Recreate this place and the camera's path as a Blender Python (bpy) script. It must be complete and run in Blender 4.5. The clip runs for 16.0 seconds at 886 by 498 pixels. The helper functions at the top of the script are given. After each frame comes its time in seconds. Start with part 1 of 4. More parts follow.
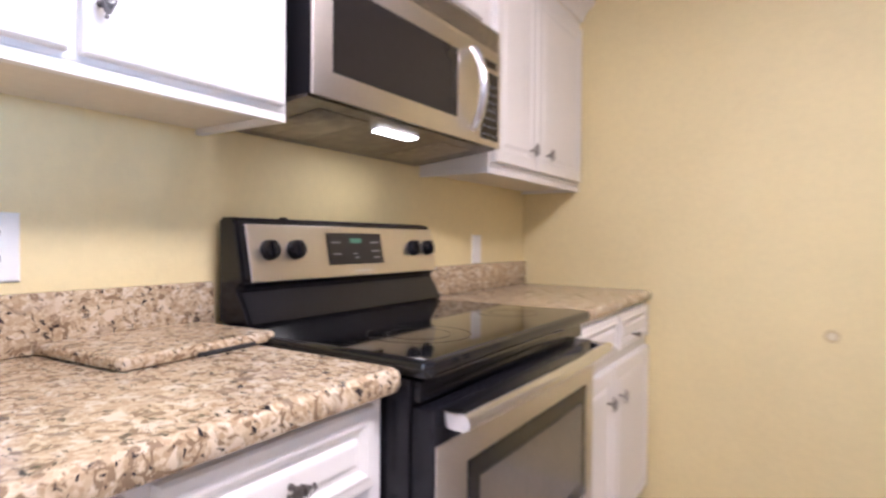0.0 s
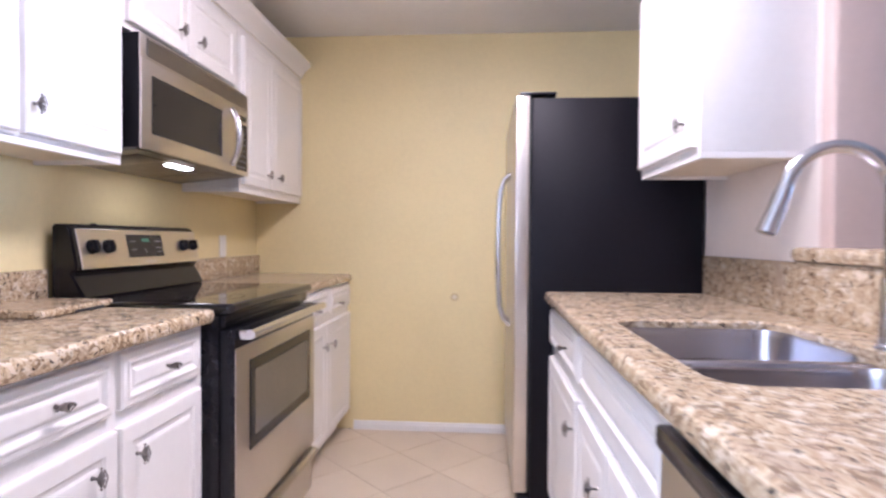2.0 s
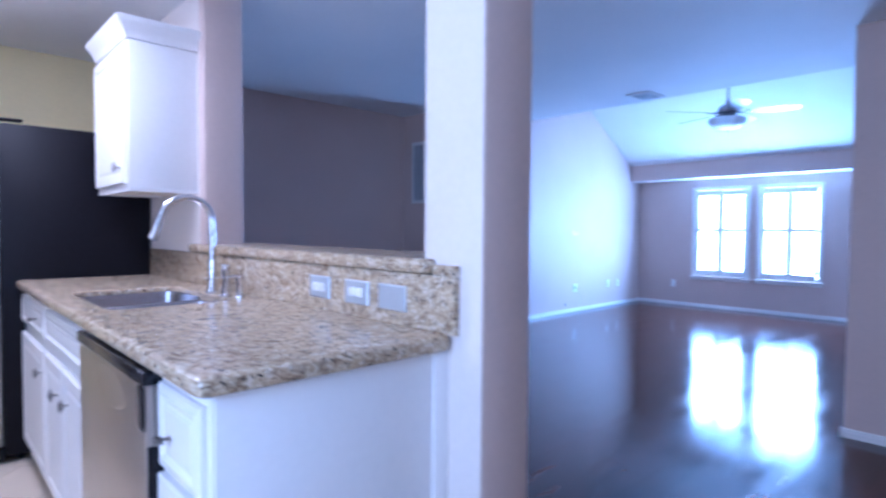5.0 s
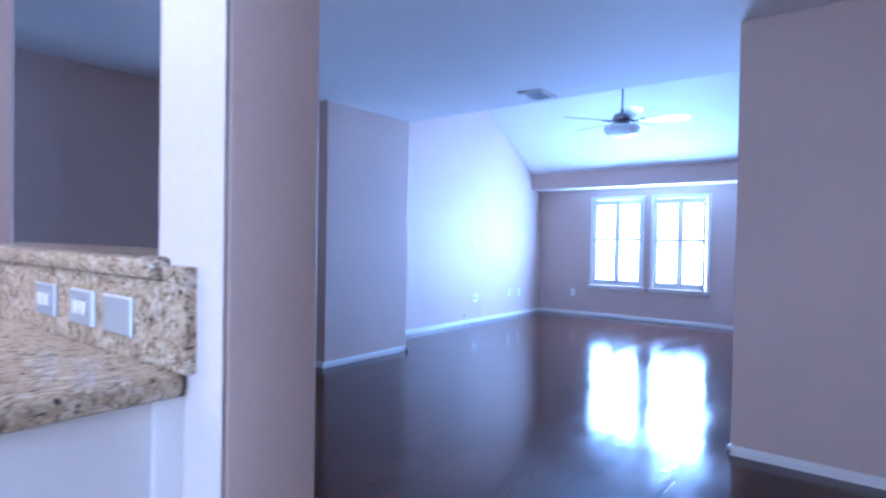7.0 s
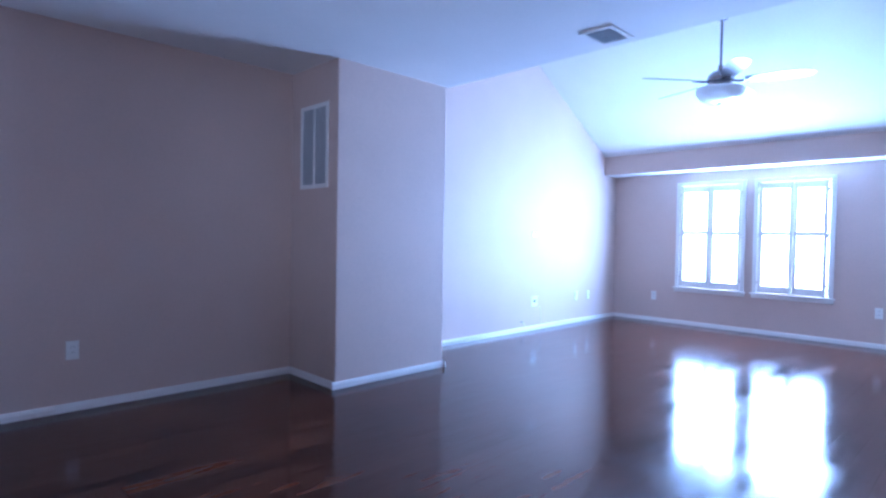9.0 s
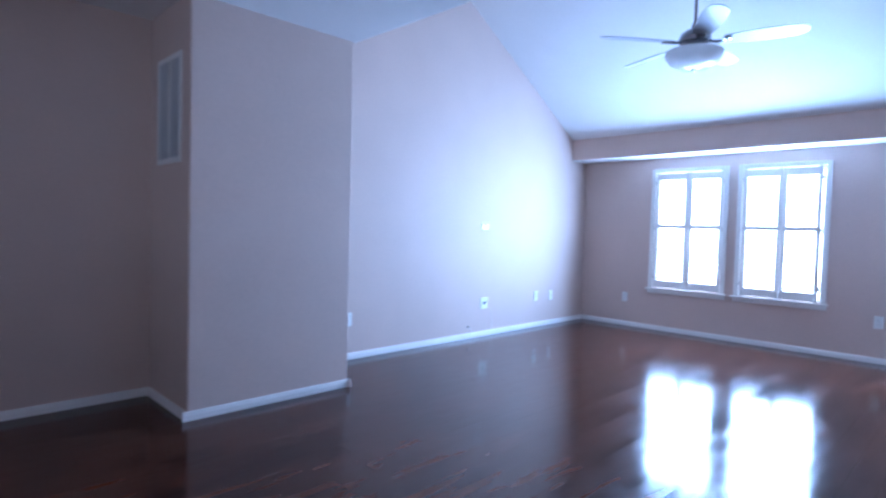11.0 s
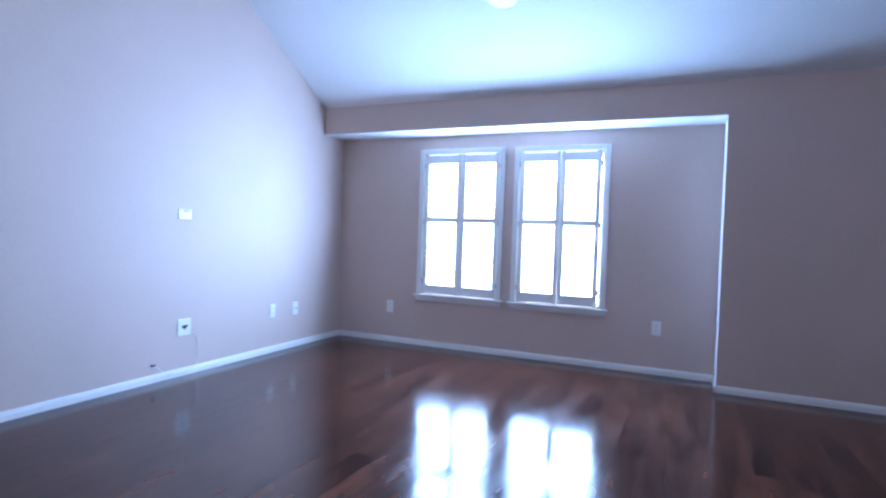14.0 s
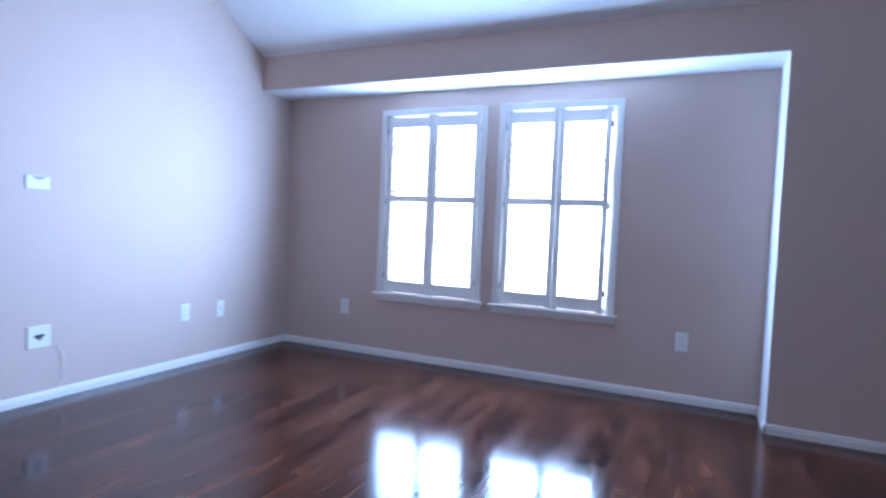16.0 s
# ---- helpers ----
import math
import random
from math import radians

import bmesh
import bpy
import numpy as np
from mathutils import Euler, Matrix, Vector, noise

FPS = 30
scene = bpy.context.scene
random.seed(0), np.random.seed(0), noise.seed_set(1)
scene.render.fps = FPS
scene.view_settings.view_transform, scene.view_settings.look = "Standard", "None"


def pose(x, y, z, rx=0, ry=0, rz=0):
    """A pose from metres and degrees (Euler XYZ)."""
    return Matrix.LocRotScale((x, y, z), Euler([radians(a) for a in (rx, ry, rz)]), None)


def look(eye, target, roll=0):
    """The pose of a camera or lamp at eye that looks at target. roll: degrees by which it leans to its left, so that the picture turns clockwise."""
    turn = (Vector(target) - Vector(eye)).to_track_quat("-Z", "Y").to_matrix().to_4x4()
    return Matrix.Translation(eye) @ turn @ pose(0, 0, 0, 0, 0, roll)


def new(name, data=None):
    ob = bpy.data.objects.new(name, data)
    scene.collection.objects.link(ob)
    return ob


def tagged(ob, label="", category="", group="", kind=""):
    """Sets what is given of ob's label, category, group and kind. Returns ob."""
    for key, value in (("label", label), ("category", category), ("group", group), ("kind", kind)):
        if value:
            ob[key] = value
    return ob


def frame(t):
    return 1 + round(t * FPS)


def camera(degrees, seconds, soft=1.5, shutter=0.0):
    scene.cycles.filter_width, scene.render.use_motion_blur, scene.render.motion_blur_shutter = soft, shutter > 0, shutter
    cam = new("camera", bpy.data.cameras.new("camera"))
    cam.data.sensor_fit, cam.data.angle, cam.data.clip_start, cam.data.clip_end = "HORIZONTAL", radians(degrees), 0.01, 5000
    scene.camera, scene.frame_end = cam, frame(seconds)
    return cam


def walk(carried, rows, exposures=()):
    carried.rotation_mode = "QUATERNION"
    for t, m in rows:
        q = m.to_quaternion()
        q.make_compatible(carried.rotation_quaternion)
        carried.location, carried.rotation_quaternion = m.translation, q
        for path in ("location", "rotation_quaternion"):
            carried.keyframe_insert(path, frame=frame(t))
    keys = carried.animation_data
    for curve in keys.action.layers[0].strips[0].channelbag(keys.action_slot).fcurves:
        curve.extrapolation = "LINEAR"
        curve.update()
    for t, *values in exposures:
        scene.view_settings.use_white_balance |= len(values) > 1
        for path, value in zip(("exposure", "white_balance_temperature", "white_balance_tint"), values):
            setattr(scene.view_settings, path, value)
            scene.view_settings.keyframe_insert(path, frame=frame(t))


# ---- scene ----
cam = camera(76.9, 16.0, soft=2.4, shutter=0.5)
PATH = [
    (0, (0.194, 0.248, 1.115), (-0.895, 1.925, 1.081), 0.4),
    (0.5, (0.284, 0.051, 1.115), (-0.466, 1.905, 1.089), 0.2),
    (1, (0.354, -0.16, 1.12), (-0.129, 1.781, 1.091), 0.3),
    (1.5, (0.429, -0.392, 1.129), (0.076, 1.577, 1.095), 0.3),
    (2, (0.441, -0.615, 1.12), (0.297, 1.379, 1.086), 0.4),
    (2.5, (0.444, -0.841, 1.134), (0.497, 1.158, 1.083), 0.4),
    (3, (0.476, -1.072, 1.156), (0.679, 0.916, 1.096), 0.4),
    (3.5, (0.481, -1.302, 1.18), (0.929, 0.647, 1.117), 0.5),
    (4, (0.414, -1.481, 1.183), (1.235, 0.341, 1.119), 0.5),
    (4.5, (0.348, -1.657, 1.178), (1.493, -0.019, 1.111), 0.5),
    (5, (0.33, -1.818, 1.184), (1.703, -0.366, 1.113), 0.4),
    (5.2, (0.325, -1.882, 1.185), (1.767, -0.498, 1.111), 0.6),
    (7.3, (1.005, -1.62, 1.122), (2.583, -0.391, 1.096), 0.9),
    (7.5, (1.116, -1.548, 1.109), (2.682, -0.304, 1.092), 0.5),
    (8, (1.389, -1.396, 1.102), (2.917, -0.106, 1.078), 0.6),
    (8.5, (1.595, -1.294, 1.106), (3.052, 0.075, 1.077), 0.8),
    (8.7, (1.693, -1.269, 1.112), (3.108, 0.143, 1.073), 0.8),
    (10.8, (2.78, -1.081, 1.117), (4.158, 0.367, 1.037), 1.5),
    (11, (2.902, -1.048, 1.117), (4.312, 0.369, 1.04), 1.6),
    (11.5, (3.17, -0.99, 1.099), (4.662, 0.339, 1.016), 1.9),
    (12, (3.449, -0.823, 1.083), (5.092, 0.315, 1.016), 1.9),
    (12.5, (3.69, -0.742, 1.05), (5.421, 0.259, 0.993), 1.8),
    (13, (3.964, -0.68, 1.066), (5.702, 0.307, 1.007), 1.9),
    (13.5, (4.236, -0.653, 1.063), (5.99, 0.305, 1.005), 2.0),
    (14, (4.445, -0.525, 1.065), (6.27, 0.292, 1.012), 2.0),
    (14.5, (4.739, -0.501, 1.054), (6.571, 0.301, 0.998), 2.0),
    (15, (4.982, -0.441, 1.041), (6.779, 0.434, 0.978), 2.1),
    (15.5, (5.271, -0.387, 1.028), (7.035, 0.551, 0.947), 2.2),
    (16, (5.547, -0.336, 1.014), (7.366, 0.491, 0.929), 2.5),
]
EXPOSURES = [(0.0, 0.60, 5250, 17), (1.0, 0.56, 5220, 19), (2.5, 0.46, 5020, 20), (3.0, 0.46, 4900, 20), (4.0, 0.52, 4720, 19), (4.5, 0.32, 4470, 18), (5.0, 0.10, 4200, 19), (7.5, 0.24, 4420, 20), (8.0, 0.42, 4480, 20), (8.7, 0.42, 4550, 20), (11.0, -0.03, 4900, 16), (13.0, -0.24, 4950, 16), (16.0, -0.38, 5200, 17)]
walk(cam, [(t, look(eye, target, roll)) for t, eye, target, roll in PATH], EXPOSURES)

# ---- light ----
world = bpy.data.worlds.new("sky")
scene.world = world
world.use_nodes = True
wn = world.node_tree
sky = wn.nodes.new("ShaderNodeTexSky")
sky.sky_type, sky.sun_disc, sky.sun_elevation, sky.sun_rotation = "NISHITA", False, radians(50), radians(200)
wn.links.new(sky.outputs[0], wn.nodes["Background"].inputs[0])
wn.nodes["Background"].inputs[1].default_value = 0.1


def lamp(name, kind, where, power, colour, size=0.1, size_y=None, spread=180):
    data = bpy.data.lights.new(name, kind)
    data.energy, data.color = power, colour
    if kind == "AREA":
        data.shape, data.size, data.size_y = "RECTANGLE", size, size_y or size
        data.spread = radians(spread)
    else:
        data.shadow_soft_size = size
    ob = new(name, data)
    ob.matrix_world = where
    return ob


DAY, WESTFILL, WARM = (0.51, 0.72, 1.0), (0.84, 0.90, 1.0), (1.0, 0.81, 0.70)
for y, power in ((0.348, 38), (0.712, 37), (1.270, 22), (1.630, 19)):        # one lamp in each of the eight shutter openings
    for z, tall in ((0.880, 0.57), (1.475, 0.48)):
        lamp("window_daylight", "AREA", pose(9.187, y, z, 0, 96, 4), power, DAY, tall, 0.30, 180)
# added fill from the west, no known source; brightens post and peninsula
lamp("added_west_fill", "AREA", pose(-0.87, -1.6, 1.45, 0, -90, 0), 34, WESTFILL, 1.1, 1.3)
for y in (0.40, 1.16):
    lamp("kitchen_tube", "POINT", pose(0.42, y, 2.185), 5.5, WARM, 0.08)
lamp("kitchen_diffuser", "AREA", pose(0.42, 0.78, 2.222), 22, WARM, 0.30, 0.95)
lamp("cooktop_lamp", "AREA", pose(-0.70, 1.38, 1.345), 0.28, (1.0, 0.85, 0.68), 0.08, 0.16)


# ---- materials ----
def material(name, colour, rough=0.5, metal=0.0, spread=0.06, scale=8.0, bump=0.0, bump_scale=60.0, coat=0.0, rand=0.0, shine=0.5):
    """A surface with a coarse and a fine variation of colour, uneven gloss and a fine relief, all in metres."""
    m = bpy.data.materials.new(name)
    m.use_nodes = True
    t, b = m.node_tree, m.node_tree.nodes["Principled BSDF"]
    place = t.nodes.new("ShaderNodeNewGeometry")
    big, fine = t.nodes.new("ShaderNodeTexNoise"), t.nodes.new("ShaderNodeTexNoise")
    big.inputs["Scale"].default_value, fine.inputs["Scale"].default_value = scale * 0.2, scale * 6
    big.inputs["Detail"].default_value, fine.inputs["Detail"].default_value = 3, 4
    mix = t.nodes.new("ShaderNodeMath")
    mix.operation = "MULTIPLY_ADD"
    mix.inputs[1].default_value = 0.6
    ramp = t.nodes.new("ShaderNodeValToRGB")
    lo, hi = [tuple(max(0, c * (1 + s * spread)) for c in colour) + (1,) for s in (-1, 1)]
    ramp.color_ramp.elements[0].color, ramp.color_ramp.elements[1].color = lo, hi
    ramp.color_ramp.elements[0].position, ramp.color_ramp.elements[1].position = 0.55, 1.05
    t.links.new(place.outputs["Position"], big.inputs["Vector"])
    t.links.new(place.outputs["Position"], fine.inputs["Vector"])
    t.links.new(fine.outputs["Fac"], mix.inputs[0])
    t.links.new(big.outputs["Fac"], mix.inputs[2])
    t.links.new(mix.outputs[0], ramp.inputs[0])
    out = ramp.outputs[0]
    if rand:
        info, vary = t.nodes.new("ShaderNodeObjectInfo"), t.nodes.new("ShaderNodeHueSaturation")
        span = t.nodes.new("ShaderNodeMapRange")
        span.inputs[3].default_value, span.inputs[4].default_value = 1 - rand, 1 + rand
        t.links.new(info.outputs["Random"], span.inputs[0])
        t.links.new(span.outputs[0], vary.inputs["Value"])
        t.links.new(out, vary.inputs["Color"])
        out = vary.outputs[0]
    t.links.new(out, b.inputs["Base Color"])
    gloss = t.nodes.new("ShaderNodeMapRange")
    gloss.inputs[3].default_value, gloss.inputs[4].default_value = rough * 0.85, min(1, rough * 1.15)
    t.links.new(big.outputs["Fac"], gloss.inputs[0])
    t.links.new(gloss.outputs[0], b.inputs["Roughness"])
    b.inputs["Metallic"].default_value = metal
    b.inputs["Coat Weight"].default_value = coat
    b.inputs["Specular IOR Level"].default_value = shine
    if bump:
        relief, lift = t.nodes.new("ShaderNodeTexNoise"), t.nodes.new("ShaderNodeBump")
        relief.inputs["Scale"].default_value, relief.inputs["Detail"].default_value = bump_scale, 3
        lift.inputs["Strength"].default_value, lift.inputs["Distance"].default_value = bump, 0.004
        t.links.new(place.outputs["Position"], relief.inputs["Vector"])
        t.links.new(relief.outputs["Fac"], lift.inputs["Height"])
        t.links.new(lift.outputs[0], b.inputs["Normal"])
    return m


def granite(name):
    """Polished granite: cream and tan grains, brown and black flecks, pale quartz."""
    m = bpy.data.materials.new(name)
    m.use_nodes = True
    t, b = m.node_tree, m.node_tree.nodes["Principled BSDF"]
    place = t.nodes.new("ShaderNodeNewGeometry")

    def noise_map(kind, scale, detail=3, warp=0.0):
        n = t.nodes.new(kind)
        n.inputs["Scale"].default_value = scale
        if kind == "ShaderNodeTexNoise":
            n.inputs["Detail"].default_value = detail
            n.inputs["Distortion"].default_value = warp
        t.links.new(place.outputs["Position"], n.inputs["Vector"])
        return n

    def step(value, a, c):
        r = t.nodes.new("ShaderNodeMapRange")
        r.interpolation_type = "SMOOTHSTEP"
        r.inputs[1].default_value, r.inputs[2].default_value = a, c
        t.links.new(value, r.inputs[0])
        return r.outputs[0]

    def blend(fac, a, c):
        x = t.nodes.new("ShaderNodeMix")
        x.data_type = "RGBA"
        t.links.new(fac, x.inputs["Factor"])
        for v, s in ((a, x.inputs["A"]), (c, x.inputs["B"])):
            if isinstance(v, tuple):
                s.default_value = v + (1,)
            else:
                t.links.new(v, s)
        return x.outputs["Result"]

    grains = noise_map("ShaderNodeTexVoronoi", 170)
    base = blend(step(grains.outputs["Color"], 0.15, 0.9), (0.41, 0.30, 0.18), (0.62, 0.515, 0.355))
    base = blend(step(noise_map("ShaderNodeTexNoise", 38, 4, 0.8).outputs["Fac"], 0.52, 0.62), base, (0.66, 0.57, 0.43))
    base = blend(step(noise_map("ShaderNodeTexNoise", 48, 6, 1.3).outputs["Fac"], 0.55, 0.60), base, (0.25, 0.175, 0.105))
    base = blend(step(noise_map("ShaderNodeTexNoise", 88, 5, 0.8).outputs["Fac"], 0.608, 0.645), base, (0.035, 0.028, 0.026))
    base = blend(step(noise_map("ShaderNodeTexNoise", 16, 5, 1.6).outputs["Fac"], 0.60, 0.72), base, (0.25, 0.19, 0.13))
    base = blend(step(noise_map("ShaderNodeTexNoise", 9, 4, 1.2).outputs["Fac"], 0.56, 0.80), base, (0.46, 0.36, 0.26))
    t.links.new(base, b.inputs["Base Color"])
    b.inputs["Roughness"].default_value = 0.20
    b.inputs["Coat Weight"].default_value = 0.05
    return m


def wood(name):
    """Dark hand-scraped planks with long grain, worn satin lacquer."""
    m = bpy.data.materials.new(name)
    m.use_nodes = True
    t, b = m.node_tree, m.node_tree.nodes["Principled BSDF"]
    place, info = t.nodes.new("ShaderNodeNewGeometry"), t.nodes.new("ShaderNodeObjectInfo")
    move, stretch = t.nodes.new("ShaderNodeVectorMath"), t.nodes.new("ShaderNodeMapping")
    move.operation = "MULTIPLY_ADD"
    move.inputs[1].default_value = (1, 1, 1)
    t.links.new(place.outputs["Position"], move.inputs[0])
    t.links.new(info.outputs["Random"], move.inputs[2])
    stretch.inputs["Scale"].default_value = (1.5, 8, 8)
    t.links.new(move.outputs[0], stretch.inputs["Vector"])
    grain, cloud = t.nodes.new("ShaderNodeTexNoise"), t.nodes.new("ShaderNodeTexNoise")
    grain.inputs["Scale"].default_value, grain.inputs["Detail"].default_value, grain.inputs["Distortion"].default_value = 2.4, 3, 0.25
    cloud.inputs["Scale"].default_value, cloud.inputs["Detail"].default_value = 0.8, 3
    t.links.new(stretch.outputs[0], grain.inputs["Vector"])
    t.links.new(stretch.outputs[0], cloud.inputs["Vector"])
    ramp = t.nodes.new("ShaderNodeValToRGB")
    e = ramp.color_ramp.elements
    e[0].position, e[0].color = 0.37, (0.014, 0.0055, 0.0048, 1)
    e[1].position, e[1].color = 0.72, (0.13, 0.043, 0.022, 1)
    tone = t.nodes.new("ShaderNodeMath")
    tone.operation = "MULTIPLY_ADD"
    tone.inputs[1].default_value = 0.42
    shift = t.nodes.new("ShaderNodeMath")
    shift.operation = "MULTIPLY"
    shift.inputs[1].default_value = 0.58
    t.links.new(cloud.outputs["Fac"], shift.inputs[0])
    t.links.new(grain.outputs["Fac"], tone.inputs[0])
    t.links.new(shift.outputs[0], tone.inputs[2])
    t.links.new(tone.outputs[0], ramp.inputs[0])
    vary, span = t.nodes.new("ShaderNodeHueSaturation"), t.nodes.new("ShaderNodeMapRange")
    span.inputs[3].default_value, span.inputs[4].default_value = 0.92, 1.08
    t.links.new(info.outputs["Random"], span.inputs[0])
    t.links.new(span.outputs[0], vary.inputs["Value"])
    t.links.new(ramp.outputs[0], vary.inputs["Color"])
    t.links.new(vary.outputs[0], b.inputs["Base Color"])
    gloss = t.nodes.new("ShaderNodeMapRange")
    gloss.inputs[1].default_value, gloss.inputs[2].default_value = 0.3, 0.75
    gloss.inputs[3].default_value, gloss.inputs[4].default_value = 0.09, 0.20
    t.links.new(cloud.outputs["Fac"], gloss.inputs[0])
    t.links.new(gloss.outputs[0], b.inputs["Roughness"])
    b.inputs["Specular IOR Level"].default_value = 0.36
    scrape, waves = t.nodes.new("ShaderNodeTexNoise"), t.nodes.new("ShaderNodeMapping")
    waves.inputs["Scale"].default_value = (1.0, 4.5, 1.0)
    scrape.inputs["Scale"].default_value, scrape.inputs["Detail"].default_value = 3.2, 2
    t.links.new(move.outputs[0], waves.inputs["Vector"])
    t.links.new(waves.outputs[0], scrape.inputs["Vector"])
    both = t.nodes.new("ShaderNodeMath")
    both.operation = "MULTIPLY_ADD"
    both.inputs[1].default_value = 0.12
    t.links.new(grain.outputs["Fac"], both.inputs[0])
    t.links.new(scrape.outputs["Fac"], both.inputs[2])
    lift = t.nodes.new("ShaderNodeBump")
    lift.inputs["Strength"].default_value, lift.inputs["Distance"].default_value = 0.24, 0.003
    t.links.new(both.outputs[0], lift.inputs["Height"])
    t.links.new(lift.outputs[0], b.inputs["Normal"])
    return m


YELLOW = material("yellow_wall_paint", (0.79, 0.68, 0.37), 0.55, spread=0.04, bump=0.12, bump_scale=140)
TAUPE = material("taupe_wall_paint", (0.60, 0.475, 0.415), 0.6, spread=0.04, bump=0.12, bump_scale=140)
CREAM = material("cream_wall_skin", (0.76, 0.69, 0.63), 0.55, spread=0.04, bump=0.12, bump_scale=140)
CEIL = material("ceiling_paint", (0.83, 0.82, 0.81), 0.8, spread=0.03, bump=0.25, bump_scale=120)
TRIM = material("white_trim_paint", (0.80, 0.79, 0.77), 0.3, spread=0.03)
CABINET = material("white_cabinet_lacquer", (0.83, 0.81, 0.79), 0.38, spread=0.025, bump=0.03, bump_scale=25)
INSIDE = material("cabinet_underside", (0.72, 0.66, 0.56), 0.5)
GRANITE = granite("speckled_granite")
WOOD = wood("dark_wood_planks")
GROUT = material("grout", (0.50, 0.43, 0.35), 0.85, spread=0.15, scale=20)
GAP = material("plank_joint", (0.012, 0.008, 0.006), 0.7)
TILE = material("beige_floor_tile", (0.66, 0.565, 0.435), 0.33, spread=0.05, scale=14, bump=0.012, bump_scale=60, rand=0.05)
STEEL = material("brushed_steel", (0.62, 0.58, 0.53), 0.30, 1.0, spread=0.05, scale=30)
CHROME = material("satin_nickel", (0.66, 0.66, 0.68), 0.20, 1.0, spread=0.03)
SINK = material("sink_steel", (0.42, 0.40, 0.42), 0.27, 1.0, spread=0.05)
PEWTER = material("dark_pewter", (0.22, 0.20, 0.19), 0.35, 1.0, spread=0.35, scale=120)
BLACK = material("black_enamel", (0.008, 0.008, 0.011), 0.22, spread=0.1, shine=0.35)
BLACKTEX = material("textured_black_side", (0.007, 0.0065, 0.009), 0.42, spread=0.15, bump=0.10, bump_scale=380, shine=0.14)
GLASSTOP = material("black_ceramic_glass", (0.008, 0.008, 0.009), 0.05, spread=0.1)
DARKGLASS = material("dark_door_glass", (0.020, 0.017, 0.016), 0.06, spread=0.1, shine=0.22)
OVENGLASS = material("oven_door_glass", (0.11, 0.095, 0.075), 0.07, spread=0.1)
BURNER = material("burner_ring", (0.06, 0.06, 0.06), 0.2)
PRINT = material("pale_print", (0.62, 0.62, 0.60), 0.5)
LEGEND = material("dim_panel_print", (0.20, 0.20, 0.19), 0.5)
PLASTIC = material("white_plastic", (0.82, 0.82, 0.80), 0.3, spread=0.02)
GREY = material("grey_metal_plate", (0.58, 0.62, 0.66), 0.34, 0.5, spread=0.05)
SLOT = material("dark_slot", (0.03, 0.03, 0.03), 0.6)
RUBBER = material("dark_rubber", (0.02, 0.02, 0.02), 0.8)
FANMETAL = material("dark_polished_nickel", (0.30, 0.30, 0.32), 0.22, 1.0, spread=0.05)
FANBLADE = material("silver_fan_blade", (0.36, 0.37, 0.40), 0.35, spread=0.06)
OPAL = material("opal_glass", (0.80, 0.80, 0.80), 0.25, spread=0.02)
OPAL.node_tree.nodes["Principled BSDF"].inputs["Transmission Weight"].default_value = 0.45
FILTER = material("grease_filter_mesh", (0.35, 0.32, 0.28), 0.45, 0.8, spread=0.3, scale=160)


def glow(name, colour, strength):
    m = bpy.data.materials.new(name)
    m.use_nodes = True
    b = m.node_tree.nodes["Principled BSDF"]
    b.inputs["Base Color"].default_value = (0.8, 0.8, 0.8, 1) if strength > 1 else (0.05, 0.12, 0.08, 1)
    b.inputs["Emission Color"].default_value, b.inputs["Emission Strength"].default_value = colour + (1,), strength
    return m


LIT = glow("lit_lens", (1.0, 0.88, 0.72), 14)
DISPLAY = glow("display_digits", (0.15, 0.9, 0.45), 0.04)


# ---- building blocks ----
def box(bm, x0, y0, z0, x1, y1, z1, bevel=0.0, segments=2):
    made = bmesh.ops.create_cube(bm, size=1)["verts"]
    bmesh.ops.transform(bm, matrix=Matrix.LocRotScale(((x0 + x1) / 2, (y0 + y1) / 2, (z0 + z1) / 2), None, (abs(x1 - x0), abs(y1 - y0), abs(z1 - z0))), verts=made)
    if bevel:
        edges = list({e for v in made for e in v.link_edges})
        bmesh.ops.bevel(bm, geom=edges, offset=bevel, segments=segments, affect="EDGES", profile=0.5)
    return bm


def boxed(*a, bevel=0.0, segments=2):
    return box(bmesh.new(), *a, bevel=bevel, segments=segments)


def lathe(bm, rings, n=24, axis="z", at=(0, 0, 0)):
    """Rings of (radius, height) turned round an axis; closed at both ends."""
    loops = []
    for r, h in rings:
        loop = []
        for k in range(n):
            a = 2 * math.pi * k / n
            c, s = r * math.cos(a), r * math.sin(a)
            p = {"z": (c, s, h), "x": (h, c, s), "y": (c, h, s)}[axis]
            loop.append(bm.verts.new(Vector(at) + Vector(p)))
        loops.append(loop)
    for a, b in zip(loops, loops[1:]):
        for k in range(n):
            bm.faces.new((a[k], a[(k + 1) % n], b[(k + 1) % n], b[k]))
    bm.faces.new(loops[0][::-1])
    bm.faces.new(loops[-1])
    bmesh.ops.recalc_face_normals(bm, faces=bm.faces)
    return bm


